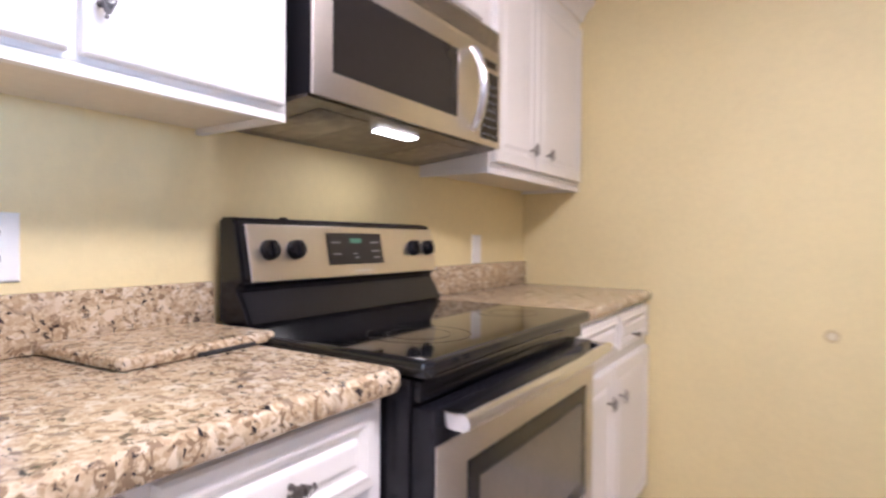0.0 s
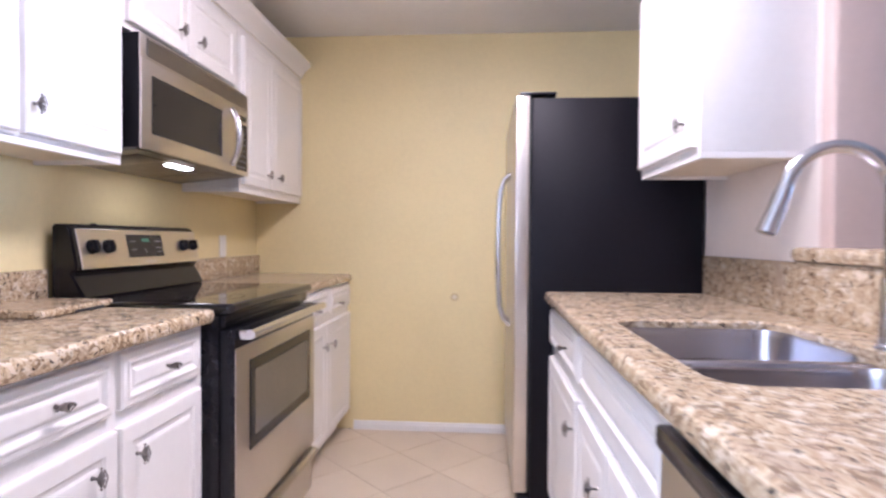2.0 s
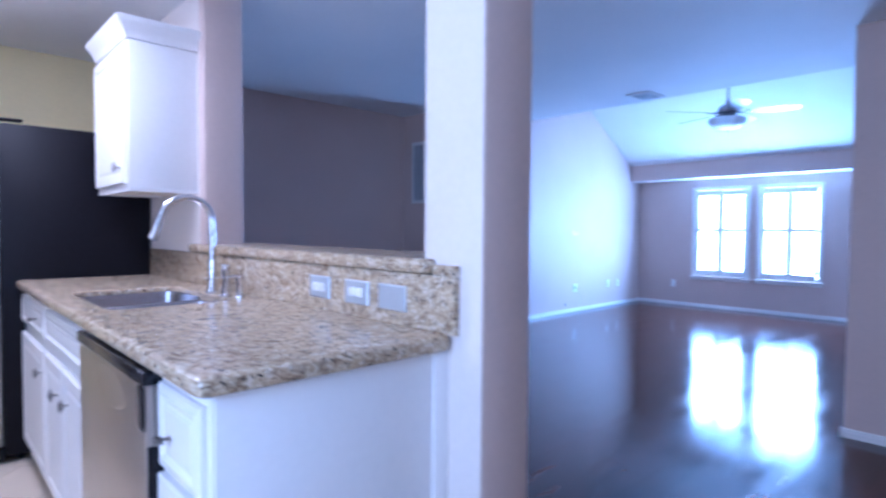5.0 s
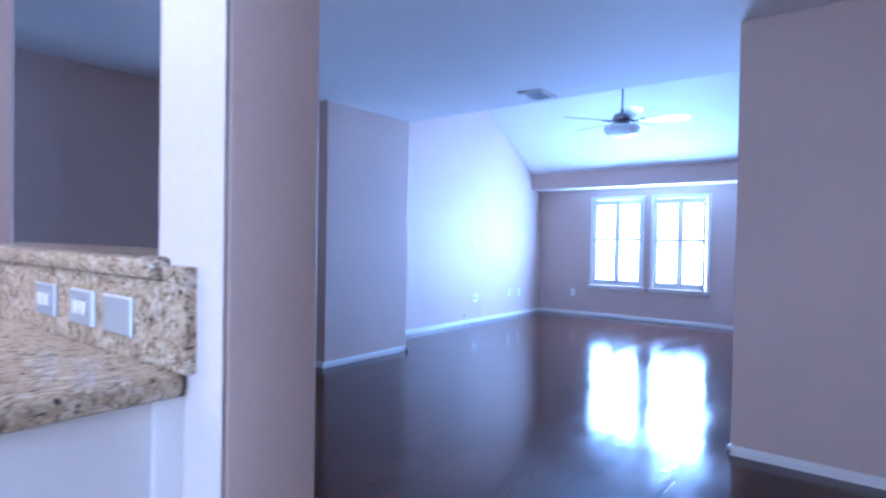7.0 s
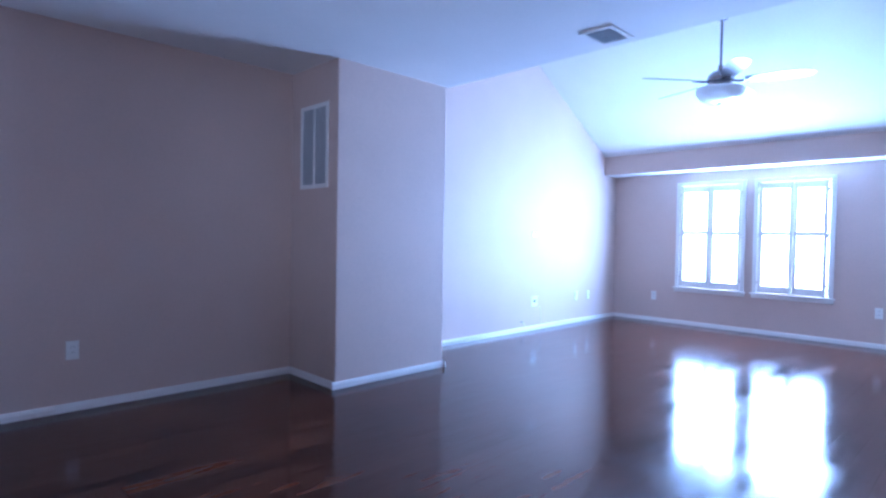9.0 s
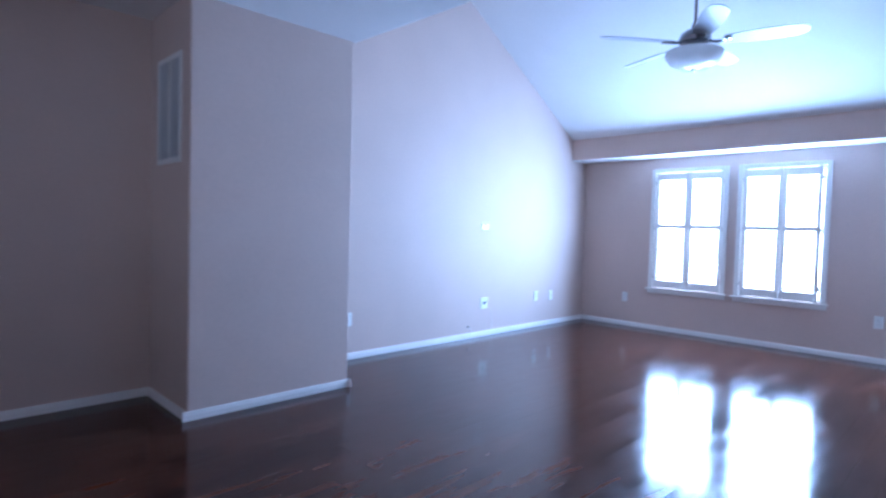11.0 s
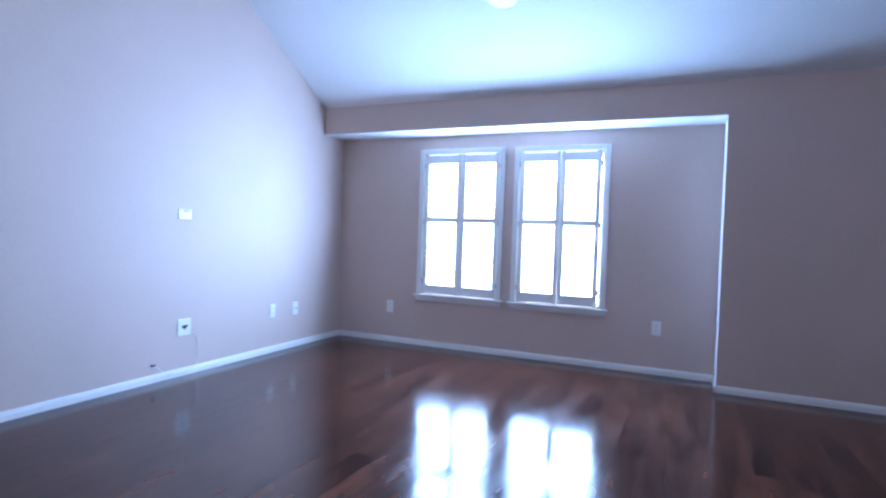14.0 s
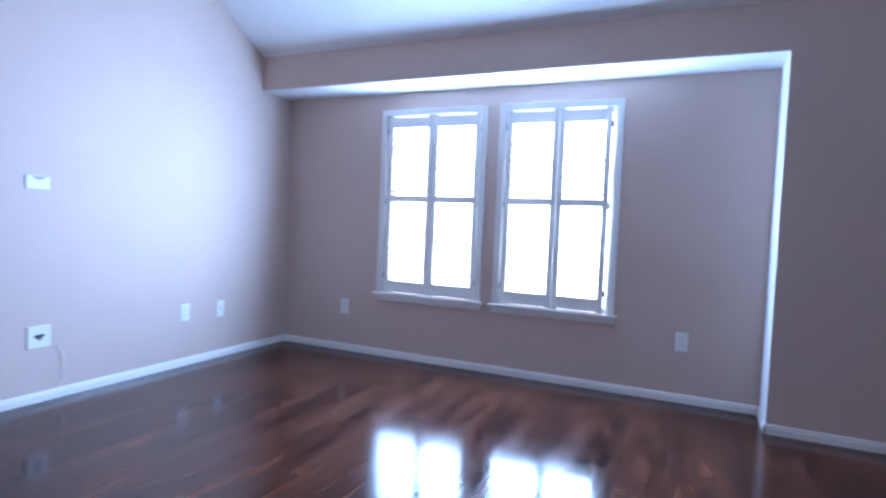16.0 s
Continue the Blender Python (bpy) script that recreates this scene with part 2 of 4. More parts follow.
def tube(bm, points, radius, n=12):
    """A round rod through the points; radius may be one number or one for each point."""
    pts = [Vector(p) for p in points]
    loops, side = [], None
    for i, p in enumerate(pts):
        way = (pts[min(i + 1, len(pts) - 1)] - pts[max(i - 1, 0)]).normalized()
        if side is None:
            side = way.orthogonal().normalized()
        side = (side - way * side.dot(way)).normalized()
        up = way.cross(side)
        r = radius[i] if isinstance(radius, (list, tuple)) else radius
        loops.append([bm.verts.new(p + r * (math.cos(2 * math.pi * k / n) * side + math.sin(2 * math.pi * k / n) * up)) for k in range(n)])
    for a, b in zip(loops, loops[1:]):
        for k in range(n):
            bm.faces.new((a[k], a[(k + 1) % n], b[(k + 1) % n], b[k]))
    bm.faces.new(loops[0][::-1])
    bm.faces.new(loops[-1])
    bmesh.ops.recalc_face_normals(bm, faces=bm.faces)
    return bm


def rings(bm, w, h, profile, x0=0.0, z0=0.0):
    """Concentric rectangles of (inset, depth) in the xz plane, front towards -y, the last one closed."""
    loops = []
    for d, y in profile:
        loops.append([bm.verts.new((x0 + x, y, z0 + z)) for x, z in ((d, d), (w - d, d), (w - d, h - d), (d, h - d))])
    for a, b in zip(loops, loops[1:]):
        for k in range(4):
            bm.faces.new((a[k], a[(k + 1) % 4], b[(k + 1) % 4], b[k]))
    bm.faces.new(loops[-1])
    bm.faces.new(loops[0][::-1])
    bmesh.ops.recalc_face_normals(bm, faces=bm.faces)
    return bm


def prism(bm, outline, a, b, axis="y"):
    """An outline of 2D points drawn out from a to b along an axis."""
    def at(p, q):
        return {"x": (q, p[0], p[1]), "y": (p[0], q, p[1]), "z": (p[0], p[1], q)}[axis]
    one, two = ([bm.verts.new(at(p, q)) for p in outline] for q in (a, b))
    bm.faces.new(one)
    bm.faces.new(two[::-1])
    for k in range(len(outline)):
        bm.faces.new((one[k], two[k], two[(k + 1) % len(outline)], one[(k + 1) % len(outline)]))
    bmesh.ops.recalc_face_normals(bm, faces=bm.faces)
    return bm


def mesh(name, bm, mat, smooth=False):
    data = bpy.data.meshes.new(name)
    bm.to_mesh(data)
    bm.free()
    data.materials.append(mat)
    if smooth:
        data.polygons.foreach_set("use_smooth", [True] * len(data.polygons))
        data.set_sharp_from_angle(angle=radians(38))
    return data


def part(name, bm, mat, parent, label="", smooth=True, at=None):
    ob = new(name, mesh(name, bm, mat, smooth))
    ob.parent = parent
    if at is not None:
        ob.matrix_basis = at
    return tagged(ob, label)


def thing(name, label, category, where=None, group=""):
    ob = new(name)
    ob.empty_display_size = 0.1
    if where is not None:
        ob.matrix_basis = where
    return tagged(ob, label, category, group)


def structure(name, bm, mat, label="", smooth=False):
    return tagged(new(name, mesh(name, bm, mat, smooth)), label, "", "", "structure")


# ---- the rooms ----
XL, YB, XP, XQ = -0.905, 2.62, 1.322, 1.508          # range wall, yellow end wall, the two faces of the kitchen's dividing wall
KC, LC, EDGE, TOP = 2.305, 2.352, 5.165, 4.39         # kitchen ceiling, living ceiling, where the vault begins, its top
XE, XN, YN, YP = 9.213, 8.885, 2.75, 2.116              # window wall, wall beside the niche, north wall, face of the pier
SOUTH, NICHE, STUB = -3.4, -0.717, -1.095
PW, PE, SW, SOFFIT, SPRING = 4.074, 5.15, 4.215, 1.986, 2.232   # the pier's two sides, face of the stub, soffit, foot of the vault
# the last two pieces leave an opening for the added west window
for a in ((SOUTH, 0, -2.25, 2.6), (-0.95, 0, YB + 0.12, 2.6), (-2.25, 0, -0.95, 0.9), (-2.25, 2.0, -0.95, 2.6)):
    structure("wall_range", boxed(XL - 0.12, a[0], a[1], XL, a[2], a[3]), YELLOW, "yellow painted kitchen wall")
structure("wall_yellow_end", boxed(XL, YB, 0, XQ, YB + 0.12, 2.6), YELLOW, "plain yellow painted end wall of the kitchen")
structure("wall_south", boxed(XL - 0.12, SOUTH - 0.12, 0, XE, SOUTH, 2.6), TAUPE, "taupe painted wall")
# thin sheet, lighter than the taupe wall that it covers
structure("wall_sink_side", boxed(XP - 0.003, 0.916, 0, XP - 0.0002, YB, KC), CREAM, "cream sheet on the kitchen side of the dividing wall")
structure("wall_fridge", boxed(XP, 0.875, 0, XQ, YB, 2.6, bevel=0.012, segments=3), TAUPE, "wall behind the refrigerator and hung cabinet")
structure("wall_divider_end", boxed(XP, -0.912, 0, XQ, -0.70, 2.6, bevel=0.012, segments=3), TAUPE, "painted end post of the pass-through wall", True)
structure("wall_post_side", boxed(XP - 0.003, -0.911, 0, XP - 0.0002, -0.702, KC), CREAM, "cream sheet on the kitchen side of the post")
structure("wall_pony", boxed(XP + 0.004, -0.70, 0, XQ - 0.004, 0.875, 1.062), TAUPE, "low wall under the pass-through ledge")
structure("wall_jamb", boxed(XP - 0.003, 0.862, 1.0, XQ + 0.003, 0.892, 2.6, bevel=0.012, segments=3), TAUPE, "painted jamb of the pass-through", True)
structure("wall_dining", boxed(XQ, YN, 0, PW, YN + 0.12, 2.6), TAUPE, "taupe painted wall of the dining end")
structure("wall_pier", boxed(PW, YP, 0, PE, YN + 0.12, 2.6, bevel=0.008, segments=2), TAUPE, "taupe painted chimney-like pier that carries the return grille")
structure("wall_north", prism(bmesh.new(), [(PE, 0), (XE + 0.12, 0), (XE + 0.12, 2.3), (XN, 2.3), (EDGE, TOP + 0.2), (PE, TOP + 0.2)], YN, YN + 0.12), TAUPE, "tall taupe wall under the vaulted ceiling")
structure("wall_vault_gable", boxed(EDGE - 0.12, -3.4, LC + 0.02, EDGE, YN, TOP + 0.2), TAUPE, "wall above the flat ceiling's edge")
structure("wall_stub", boxed(SW, SOUTH, 0, SW + 0.12, STUB, LC, bevel=0.008, segments=2), TAUPE, "end of a taupe partition wall")
structure("wall_niche_side", boxed(XN, SOUTH, 0, XE + 0.12, NICHE, 2.4), TAUPE, "taupe wall beside the window niche")
structure("wall_niche_soffit", boxed(XN, NICHE, SOFFIT, XE + 0.12, YN, 2.4), TAUPE, "soffit over the window niche")
structure("soffit_underside", boxed(XN + 0.006, NICHE + 0.004, SOFFIT - 0.006, XE, YN, SOFFIT - 0.001), CEIL, "thin white sheet under the soffit")
# white sheet over the taupe return: the window's light put into its colour
structure("niche_return_lit", boxed(XN + 0.006, NICHE, 0, XE, NICHE + 0.004, SOFFIT - 0.007), CEIL, "side of the niche, window light put into its white colour")
WIN = [(0.938, 0.122), (1.868, 1.032)]                # the two windows, from left to right edge
SILL, HEAD = 0.490, 1.855
for a, b, z0, z1 in ((NICHE, YN, 0, SILL), (NICHE, YN, HEAD, 2.4), (NICHE, WIN[0][1], SILL, HEAD), (WIN[0][0], WIN[1][1], SILL, HEAD), (WIN[1][0], YN, SILL, HEAD)):
    structure("wall_window", boxed(XE, a, z0, XE + 0.12, b, z1), TAUPE, "taupe niche wall round the windows")
structure("ceiling_kitchen", boxed(XL, SOUTH, KC, (XP + XQ) / 2, YB, KC + 0.1), CEIL, "flat white textured kitchen ceiling")
structure("ceiling_living", boxed((XP + XQ) / 2, SOUTH, LC, EDGE - 0.002, YN, LC + 0.1), CEIL, "flat white ceiling before the vault")
structure("ceiling_vault", prism(bmesh.new(), [(EDGE, TOP), (XN, SPRING), (XN + 0.2, SPRING), (XN + 0.2, 2.4), (EDGE, TOP + 0.2)], SOUTH, YN), CEIL, "sloping white vaulted ceiling")
structure("floor_base", boxed(XL - 0.12, SOUTH, -0.2, XE + 0.1, YN, -0.012), GAP, "slab under the floors")


def baseboard(name, points, mat=TRIM, h=0.052, t=0.014):
    """A moulded skirting along a line on the wall; the room lies to its left."""
    for k, (a, b) in enumerate(zip(points, points[1:])):
        a, b = Vector(a), Vector(b)
        way = (b - a).normalized()
        off = Vector((-way.y, way.x))
        bm = bmesh.new()
        one, two = [], []
        for d, z in ((0, 0), (t, 0), (t, h * 0.62), (t * 0.75, h * 0.72), (t * 0.7, h * 0.88), (t * 0.25, h), (0, h)):
            one.append(bm.verts.new((a.x - way.x * 0.0 + off.x * d, a.y + off.y * d, z)))
            two.append(bm.verts.new((b.x + way.x * t + off.x * d, b.y + way.y * t + off.y * d, z)))
        bm.faces.new(one)
        bm.faces.new(two[::-1])
        for i in range(7):
            bm.faces.new((one[i], two[i], two[(i + 1) % 7], one[(i + 1) % 7]))
        bmesh.ops.recalc_face_normals(bm, faces=bm.faces)
        structure(name, bm, mat, "white moulded baseboard")


baseboard("baseboard_kitchen", [(XP, YB), (-0.30, YB)])
baseboard("baseboard_living", [(XE, NICHE), (XE, YN)])
baseboard("baseboard_living", [(XE, YN), (PE, YN)])
baseboard("baseboard_living", [(PE, YN), (PE, YP - 0.014)])
baseboard("baseboard_living", [(PE, YP), (PW - 0.014, YP)])
baseboard("baseboard_living", [(PW, YP), (PW, YN)])
baseboard("baseboard_living", [(PW, YN), (XQ, YN)])
baseboard("baseboard_living", [(XN, SOUTH), (XN, NICHE)])
baseboard("baseboard_living", [(XN - 0.014, NICHE), (XE, NICHE)])
baseboard("baseboard_living", [(SW, SOUTH), (SW, STUB)])
baseboard("baseboard_living", [(SW - 0.014, STUB), (SW + 0.12, STUB)])


# ---- fitted kitchen ----
def knob(parent, x, y, z, upright=True):
    """A lozenge-shaped openwork pewter knob on a stem."""
    bm = bmesh.new()
    lathe(bm, [(0.006, 0.0), (0.0042, -0.006), (0.004, -0.015), (0.006, -0.018)], 8, "y")
    n = 8
    for s in (-1, 1):
        pole = bm.verts.new((0, -0.0235, s * 0.024))
        ring = []
        for k in range(n):
            a = 2 * math.pi * k / n
            r = 0.0115 if k % 2 else 0.009
            ring.append(bm.verts.new((r * math.cos(a), -0.0235 + 0.75 * r * math.sin(a), s * 0.003)))
        for k in range(n):
            bm.faces.new((ring[k], ring[(k + 1) % n], pole))
        bm.faces.new(ring)
    for s in (-1, 1):
        lathe(bm, [(0.0015, s * 0.0215), (0.0042, s * 0.024), (0.0015, s * 0.0275)], 8, "z", (0, -0.0235, 0))
    for s in (-1, 1):
        tube(bm, [(0, -0.0315, s * 0.022), (s * 0.0105, -0.032, 0.0), (0, -0.0315, -s * 0.022)], 0.0016, 6)
    bmesh.ops.recalc_face_normals(bm, faces=bm.faces)
    m = (pose(x, y, z) if upright else pose(x, y, z) @ Matrix.Rotation(radians(90), 4, "Y")) @ Matrix.Scale(0.88, 4)
    return part("knob", bm, PEWTER, parent, "ornate dark pewter knob", at=m)


DOOR = [(0, 0.019), (0, 0.005), (0.003, 0.001), (0.007, 0), (0.040, 0), (0.044, 0.004), (0.048, 0.0055), (0.056, 0.0055), (0.064, 0.002), (0.070, 0.001)]
DRAWER = [(0, 0.019), (0, 0.008), (0.004, 0.004), (0.016, 0.003), (0.020, 0.0), (0.024, 0.0), (0.034, 0.008), (0.040, 0.009), (0.046, 0.004), (0.050, 0.003)]


def front(parent, name, x0, x1, z0, z1, knob_at=None, upright=True, profile=DOOR):
    """A moulded door or drawer front; the knob sits at (x, z)."""
    bm = rings(bmesh.new(), x1 - x0, z1 - z0, profile)
    ob = part(name, bm, CABINET, parent, smooth=False, at=pose(x0, -0.019, z0))
    if knob_at:
        knob(ob, knob_at[0] - x0, 0.001, knob_at[1] - z0, upright)
    return ob


def base_cabinet(where, w, label, drawers, doors, depth=0.555, group="base cabinets", hollow=False):
    c = thing("base_cabinet", label, "cabinet", where, group)
    part("body", boxed(0, 0, 0.10, w, depth, 0.62 if hollow else 0.874, bevel=0.0015), CABINET, c)
    if hollow:
        part("front_rail", boxed(0, 0, 0.6205, w, 0.018, 0.874), CABINET, c)
    part("toe_kick", boxed(0.004, 0.065, 0, w - 0.004, depth, 0.0985), CABINET, c)
    for x0, x1, z0, z1, k in drawers:
        front(c, "drawer", x0, x1, z0, z1, k, False, DRAWER)
    for x0, x1, z0, z1, k in doors:
        front(c, "door", x0, x1, z0, z1, k)
    return c


def wall_cabinet(where, w, z0, z1, label, doors, depth=0.255, group="wall cabinets"):
    c = thing("wall_cabinet", label, "cabinet", where, group)
    bm = bmesh.new()
    box(bm, 0, 0, z0 + 0.018, w, depth, z1, 0.0015)
    part("body", bm, CABINET, c)
    part("bottom_rail", boxed(0, 0, z0, w, 0.019, z0 + 0.0175), CABINET, c)
    for a in (0, w - 0.016):
        part("side_skirt", boxed(a, 0.0195, z0, a + 0.016, depth, z0 + 0.0175), CABINET, c)
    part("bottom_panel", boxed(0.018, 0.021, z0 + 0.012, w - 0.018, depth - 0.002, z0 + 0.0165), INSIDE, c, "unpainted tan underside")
    for x0, x1, a, b, k in doors:
        front(c, "door", x0, x1, a, b, k)
    return c


def left(x, y, z=0.0):
    return pose(x, y, z, 0, 0, 90)


def right(x, y, z=0.0):
    return pose(x, y, z, 0, 0, -90)


LF, UF = -0.371, -0.640       # fronts of the range-side base and wall carcasses
D0, D1, G0, G1 = 0.735, 0.860, 0.125, 0.696
for y0, lab in ((0.095, "white base cabinet with two drawers over two doors, beside the range"), (-0.750, "white base cabinet with two drawers over two doors")):
    base_cabinet(left(LF, y0), 0.843, lab,
                 [(0.022, 0.440, D0, D1, (0.271, 0.803)), (0.470, 0.815, D0, D1, (0.642, 0.797))],
                 [(0.022, 0.450, G0, G1, (0.368, 0.626)), (0.462, 0.815, G0, G1, (0.515, 0.622))], depth=0.532)
base_cabinet(left(-0.350, 1.735), 0.882, "white base cabinet between the range and the yellow wall",
             [(0.022, 0.430, D0, D1, (0.19, 0.780)), (0.448, 0.860, D0, D1, (0.60, 0.775))],
             [(0.022, 0.366, G0, G1, (0.304, 0.590)), (0.376, 0.860, G0, G1, (0.444, 0.585))], depth=0.552)
for y0, lab in ((0.211, "white two-door wall cabinet beside the microwave"), (-0.559, "white two-door wall cabinet")):
    wall_cabinet(left(UF, y0), 0.768, 1.335, 2.06, lab,
                 [(0.018, 0.388, 1.362, 2.02, (0.065, 1.440)), (0.405, 0.752, 1.362, 2.02, (0.425, 1.434))], depth=0.263)
wall_cabinet(left(UF, 0.981), 0.805, 1.752, 2.06, "small white two-door cabinet over the microwave",
             [(0.018, 0.349, 1.772, 2.02, (0.293, 1.846)), (0.359, 0.740, 1.772, 2.02, (0.423, 1.846))], depth=0.263)
wall_cabinet(left(UF, 1.788), 0.830, 1.326, 2.06, "white two-door wall cabinet in the kitchen corner",
             [(0.020, 0.328, 1.362, 2.02, (0.282, 1.430)), (0.338, 0.806, 1.362, 2.02, (0.427, 1.430))], depth=0.263)
wall_cabinet(right(1.020, 1.490), 0.556, 1.344, 2.012, "white hung cabinet with one door above the sink counter",
             [(0.018, 0.538, 1.377, 1.985, (0.478, 1.450))], depth=0.298)
CROWN = [(0.0, 0.0), (0.012, 0.0), (0.016, 0.016), (0.028, 0.036), (0.056, 0.060), (0.062, 0.068), (0.062, 0.086), (0.0, 0.086)]
crown = thing("crown_moulding", "white crown moulding along the tops of the wall cabinets", "moulding")
part("length", prism(bmesh.new(), [(UF + 0.0 + d, 2.0612 + z) for d, z in CROWN], -0.58, YB - 0.002, "y"), CABINET, crown)
crown_p = thing("crown_moulding", "white crown moulding round the top of the hung cabinet", "moulding")
cb = bmesh.new()
loops = []
for d, z in CROWN:
    loops.append([cb.verts.new(p) for p in ((1.020 - 0.8 * d, 1.490, 2.0132 + z), (1.020 - 0.8 * d, 0.934 - 0.8 * d, 2.0132 + z), (XP - 0.004, 0.934 - 0.8 * d, 2.0132 + z))])
for a, b in zip(loops, loops[1:]):
    for k in range(2):
        cb.faces.new((a[k], a[k + 1], b[k + 1], b[k]))
box(cb, 1.022, 0.936, 2.0132, XP - 0.004, 1.488, 2.098)
bmesh.ops.recalc_face_normals(cb, faces=cb.faces)
part("length", cb, CABINET, crown_p)

# peninsula units, seen from the aisle; local x runs towards the camera end
base_cabinet(right(0.722, 1.632), 0.668, "white base cabinet with one drawer, next to the refrigerator",
             [(0.020, 0.650, D0 - 0.02, D1 - 0.012, (0.47, 0.780))], [(0.020, 0.650, G0, G1 - 0.03, (0.61, 0.572))], group="peninsula cabinets")
base_cabinet(right(0.722, 0.962), 0.772, "white sink base cabinet with a false drawer front",
             [(0.020, 0.752, D0 - 0.02, D1 - 0.012, None)],
             [(0.020, 0.382, G0, G1 - 0.03, (0.296, 0.556)), (0.392, 0.752, G0, G1 - 0.03, (0.498, 0.564))], group="peninsula cabinets", hollow=True)
base_cabinet(right(0.722, -0.503), 0.279, "narrow white end cabinet of the peninsula",
             [(0.015, 0.262, 0.665, 0.848, (0.100, 0.748))], [(0.015, 0.262, G0, 0.648, (0.06, 0.59))], group="peninsula cabinets")
panel = thing("end_panel", "plain white panel closing the end of the peninsula", "panel")
part("board", boxed(0.726, -0.790, 0, 1.268, -0.7835, 0.874, bevel=0.001), CABINET, panel)
part("corner_strip", boxed(1.2685, -0.798, 0, XP - 0.001, -0.7835, 0.874, bevel=0.002), CABINET, panel)


# ---- granite ----
def outline(x0, y0, x1, y1, r, n=6):
    pts = []
    for cx, cy, a0 in ((x1 - r, y0 + r, -90), (x1 - r, y1 - r, 0), (x0 + r, y1 - r, 90), (x0 + r, y0 + r, 180)):
        for k in range(n + 1):
            a = radians(a0 + 90 * k / n)
            pts.append((cx + r * math.cos(a), cy + r * math.sin(a)))
    return pts


BULL = [(0.012, 0.0), (0.003, 0.006), (0.0, 0.016), (0.0, 0.026), (0.004, 0.036), (0.014, 0.041)]


def counter(x0, y0, x1, y1, top, r=0.02, hole=None, thick=0.041):
    """A slab with a rounded edge all round and, if asked, a rounded hole through it."""
    bm = bmesh.new()
    n = 6
    loops = []
    for d, z in BULL[::-1]:
        d2, z2 = d * thick / 0.041, z * thick / 0.041
        loops.append([bm.verts.new((x, y, top - thick + (thick - z2))) for x, y in outline(x0 + d2, y0 + d2, x1 - d2, y1 - d2, max(r - d2, 0.004), n)])
    for d in (0.003, 0.006):
        d2 = BULL[0][0] * thick / 0.041 + d
        loops.append([bm.verts.new((x, y, loops[-1][0].co.z)) for x, y in outline(x0 + d2, y0 + d2, x1 - d2, y1 - d2, max(r - d2, 0.004), n)])
    for a, b in zip(loops, loops[1:]):
        for k in range(len(a)):
            bm.faces.new((a[k], a[(k + 1) % len(a)], b[(k + 1) % len(a)], b[k]))
    if hole:
        hx0, hy0, hx1, hy1, hr = hole
        inner = [[bm.verts.new((x, y, z)) for x, y in outline(hx0 - d, hy0 - d, hx1 + d, hy1 + d, hr, n)] for d, z in ((0.010, top), (0.007, top), (0.004, top), (0.0, top - 0.005), (0.0, top - thick))]
        chain = [loops[-1]] + inner + [loops[0]]
        for a, b in zip(chain, chain[1:]):
            for k in range(len(a)):
                bm.faces.new((a[k], a[(k + 1) % len(a)], b[(k + 1) % len(a)], b[k]))
    else:
        bm.faces.new(loops[-1])
        bm.faces.new(loops[0][::-1])
    bmesh.ops.recalc_face_normals(bm, faces=bm.faces)
    return bm


CT = 0.916
for y0, y1, lab in ((-0.78, 0.944, "speckled granite counter beside the range"), (1.728, YB - 0.003, "short speckled granite counter in the corner")):
    c = thing("countertop", lab, "countertop", group="granite counters")
    part("slab", counter(XL + 0.002, y0, -0.326, y1, CT), GRANITE, c)
    part("backsplash", boxed(XL + 0.002, y0 + 0.004, CT + 0.0005, XL + 0.022, y1 + (0.052 if y1 < 1 else -0.002), 1.020, bevel=0.004), GRANITE, c)
SX0, SX1, SY0, SY1 = 0.779, 1.188, 0.203, 0.868
pen = thing("countertop", "long speckled granite peninsula counter with an undermount sink cut-out", "countertop", group="granite counters")
part("slab", counter(0.684, -0.816, XP - 0.002, 1.640, CT, 0.028, (SX0, SY0, SX1, SY1, 0.07)), GRANITE, pen)
sp = bmesh.new()
box(sp, 1.300, -0.834, CT + 0.0005, XP - 0.0015, 1.640, 1.0642, 0.002)
box(sp, 1.300, -0.834, 1.0645, XP - 0.0015, -0.752, 1.092, 0.003)
part("backsplash", sp, GRANITE, pen)
ledge = thing("bar_ledge", "raised granite bar ledge on the pass-through wall", "ledge")
part("slab", counter(1.285, -0.745, 1.622, 1.000, 1.106, 0.02, None, 0.041), GRANITE, ledge)
board = thing("granite_board", "loose granite slab lying on the counter as a cutting board", "cutting board", pose(-0.785, 0.800, CT + 0.0005, 0, 0, 4))
part("slab", counter(-0.130, -0.140, 0.140, 0.165, 0.021, 0.012, None, 0.0205), GRANITE, board)
# groove isn't cut; a dark strip on the edge gives its shade
part("groove_shade", boxed(0.136, -0.012, 0.0012, 0.1408, 0.112, 0.0088, bevel=0.001), SLOT, board, "dark strip for the shade in the finger groove")


# ---- sink and taps ----
sink = thing("sink", "double-bowl undermount stainless steel sink", "sink")
ZS = CT - 0.020


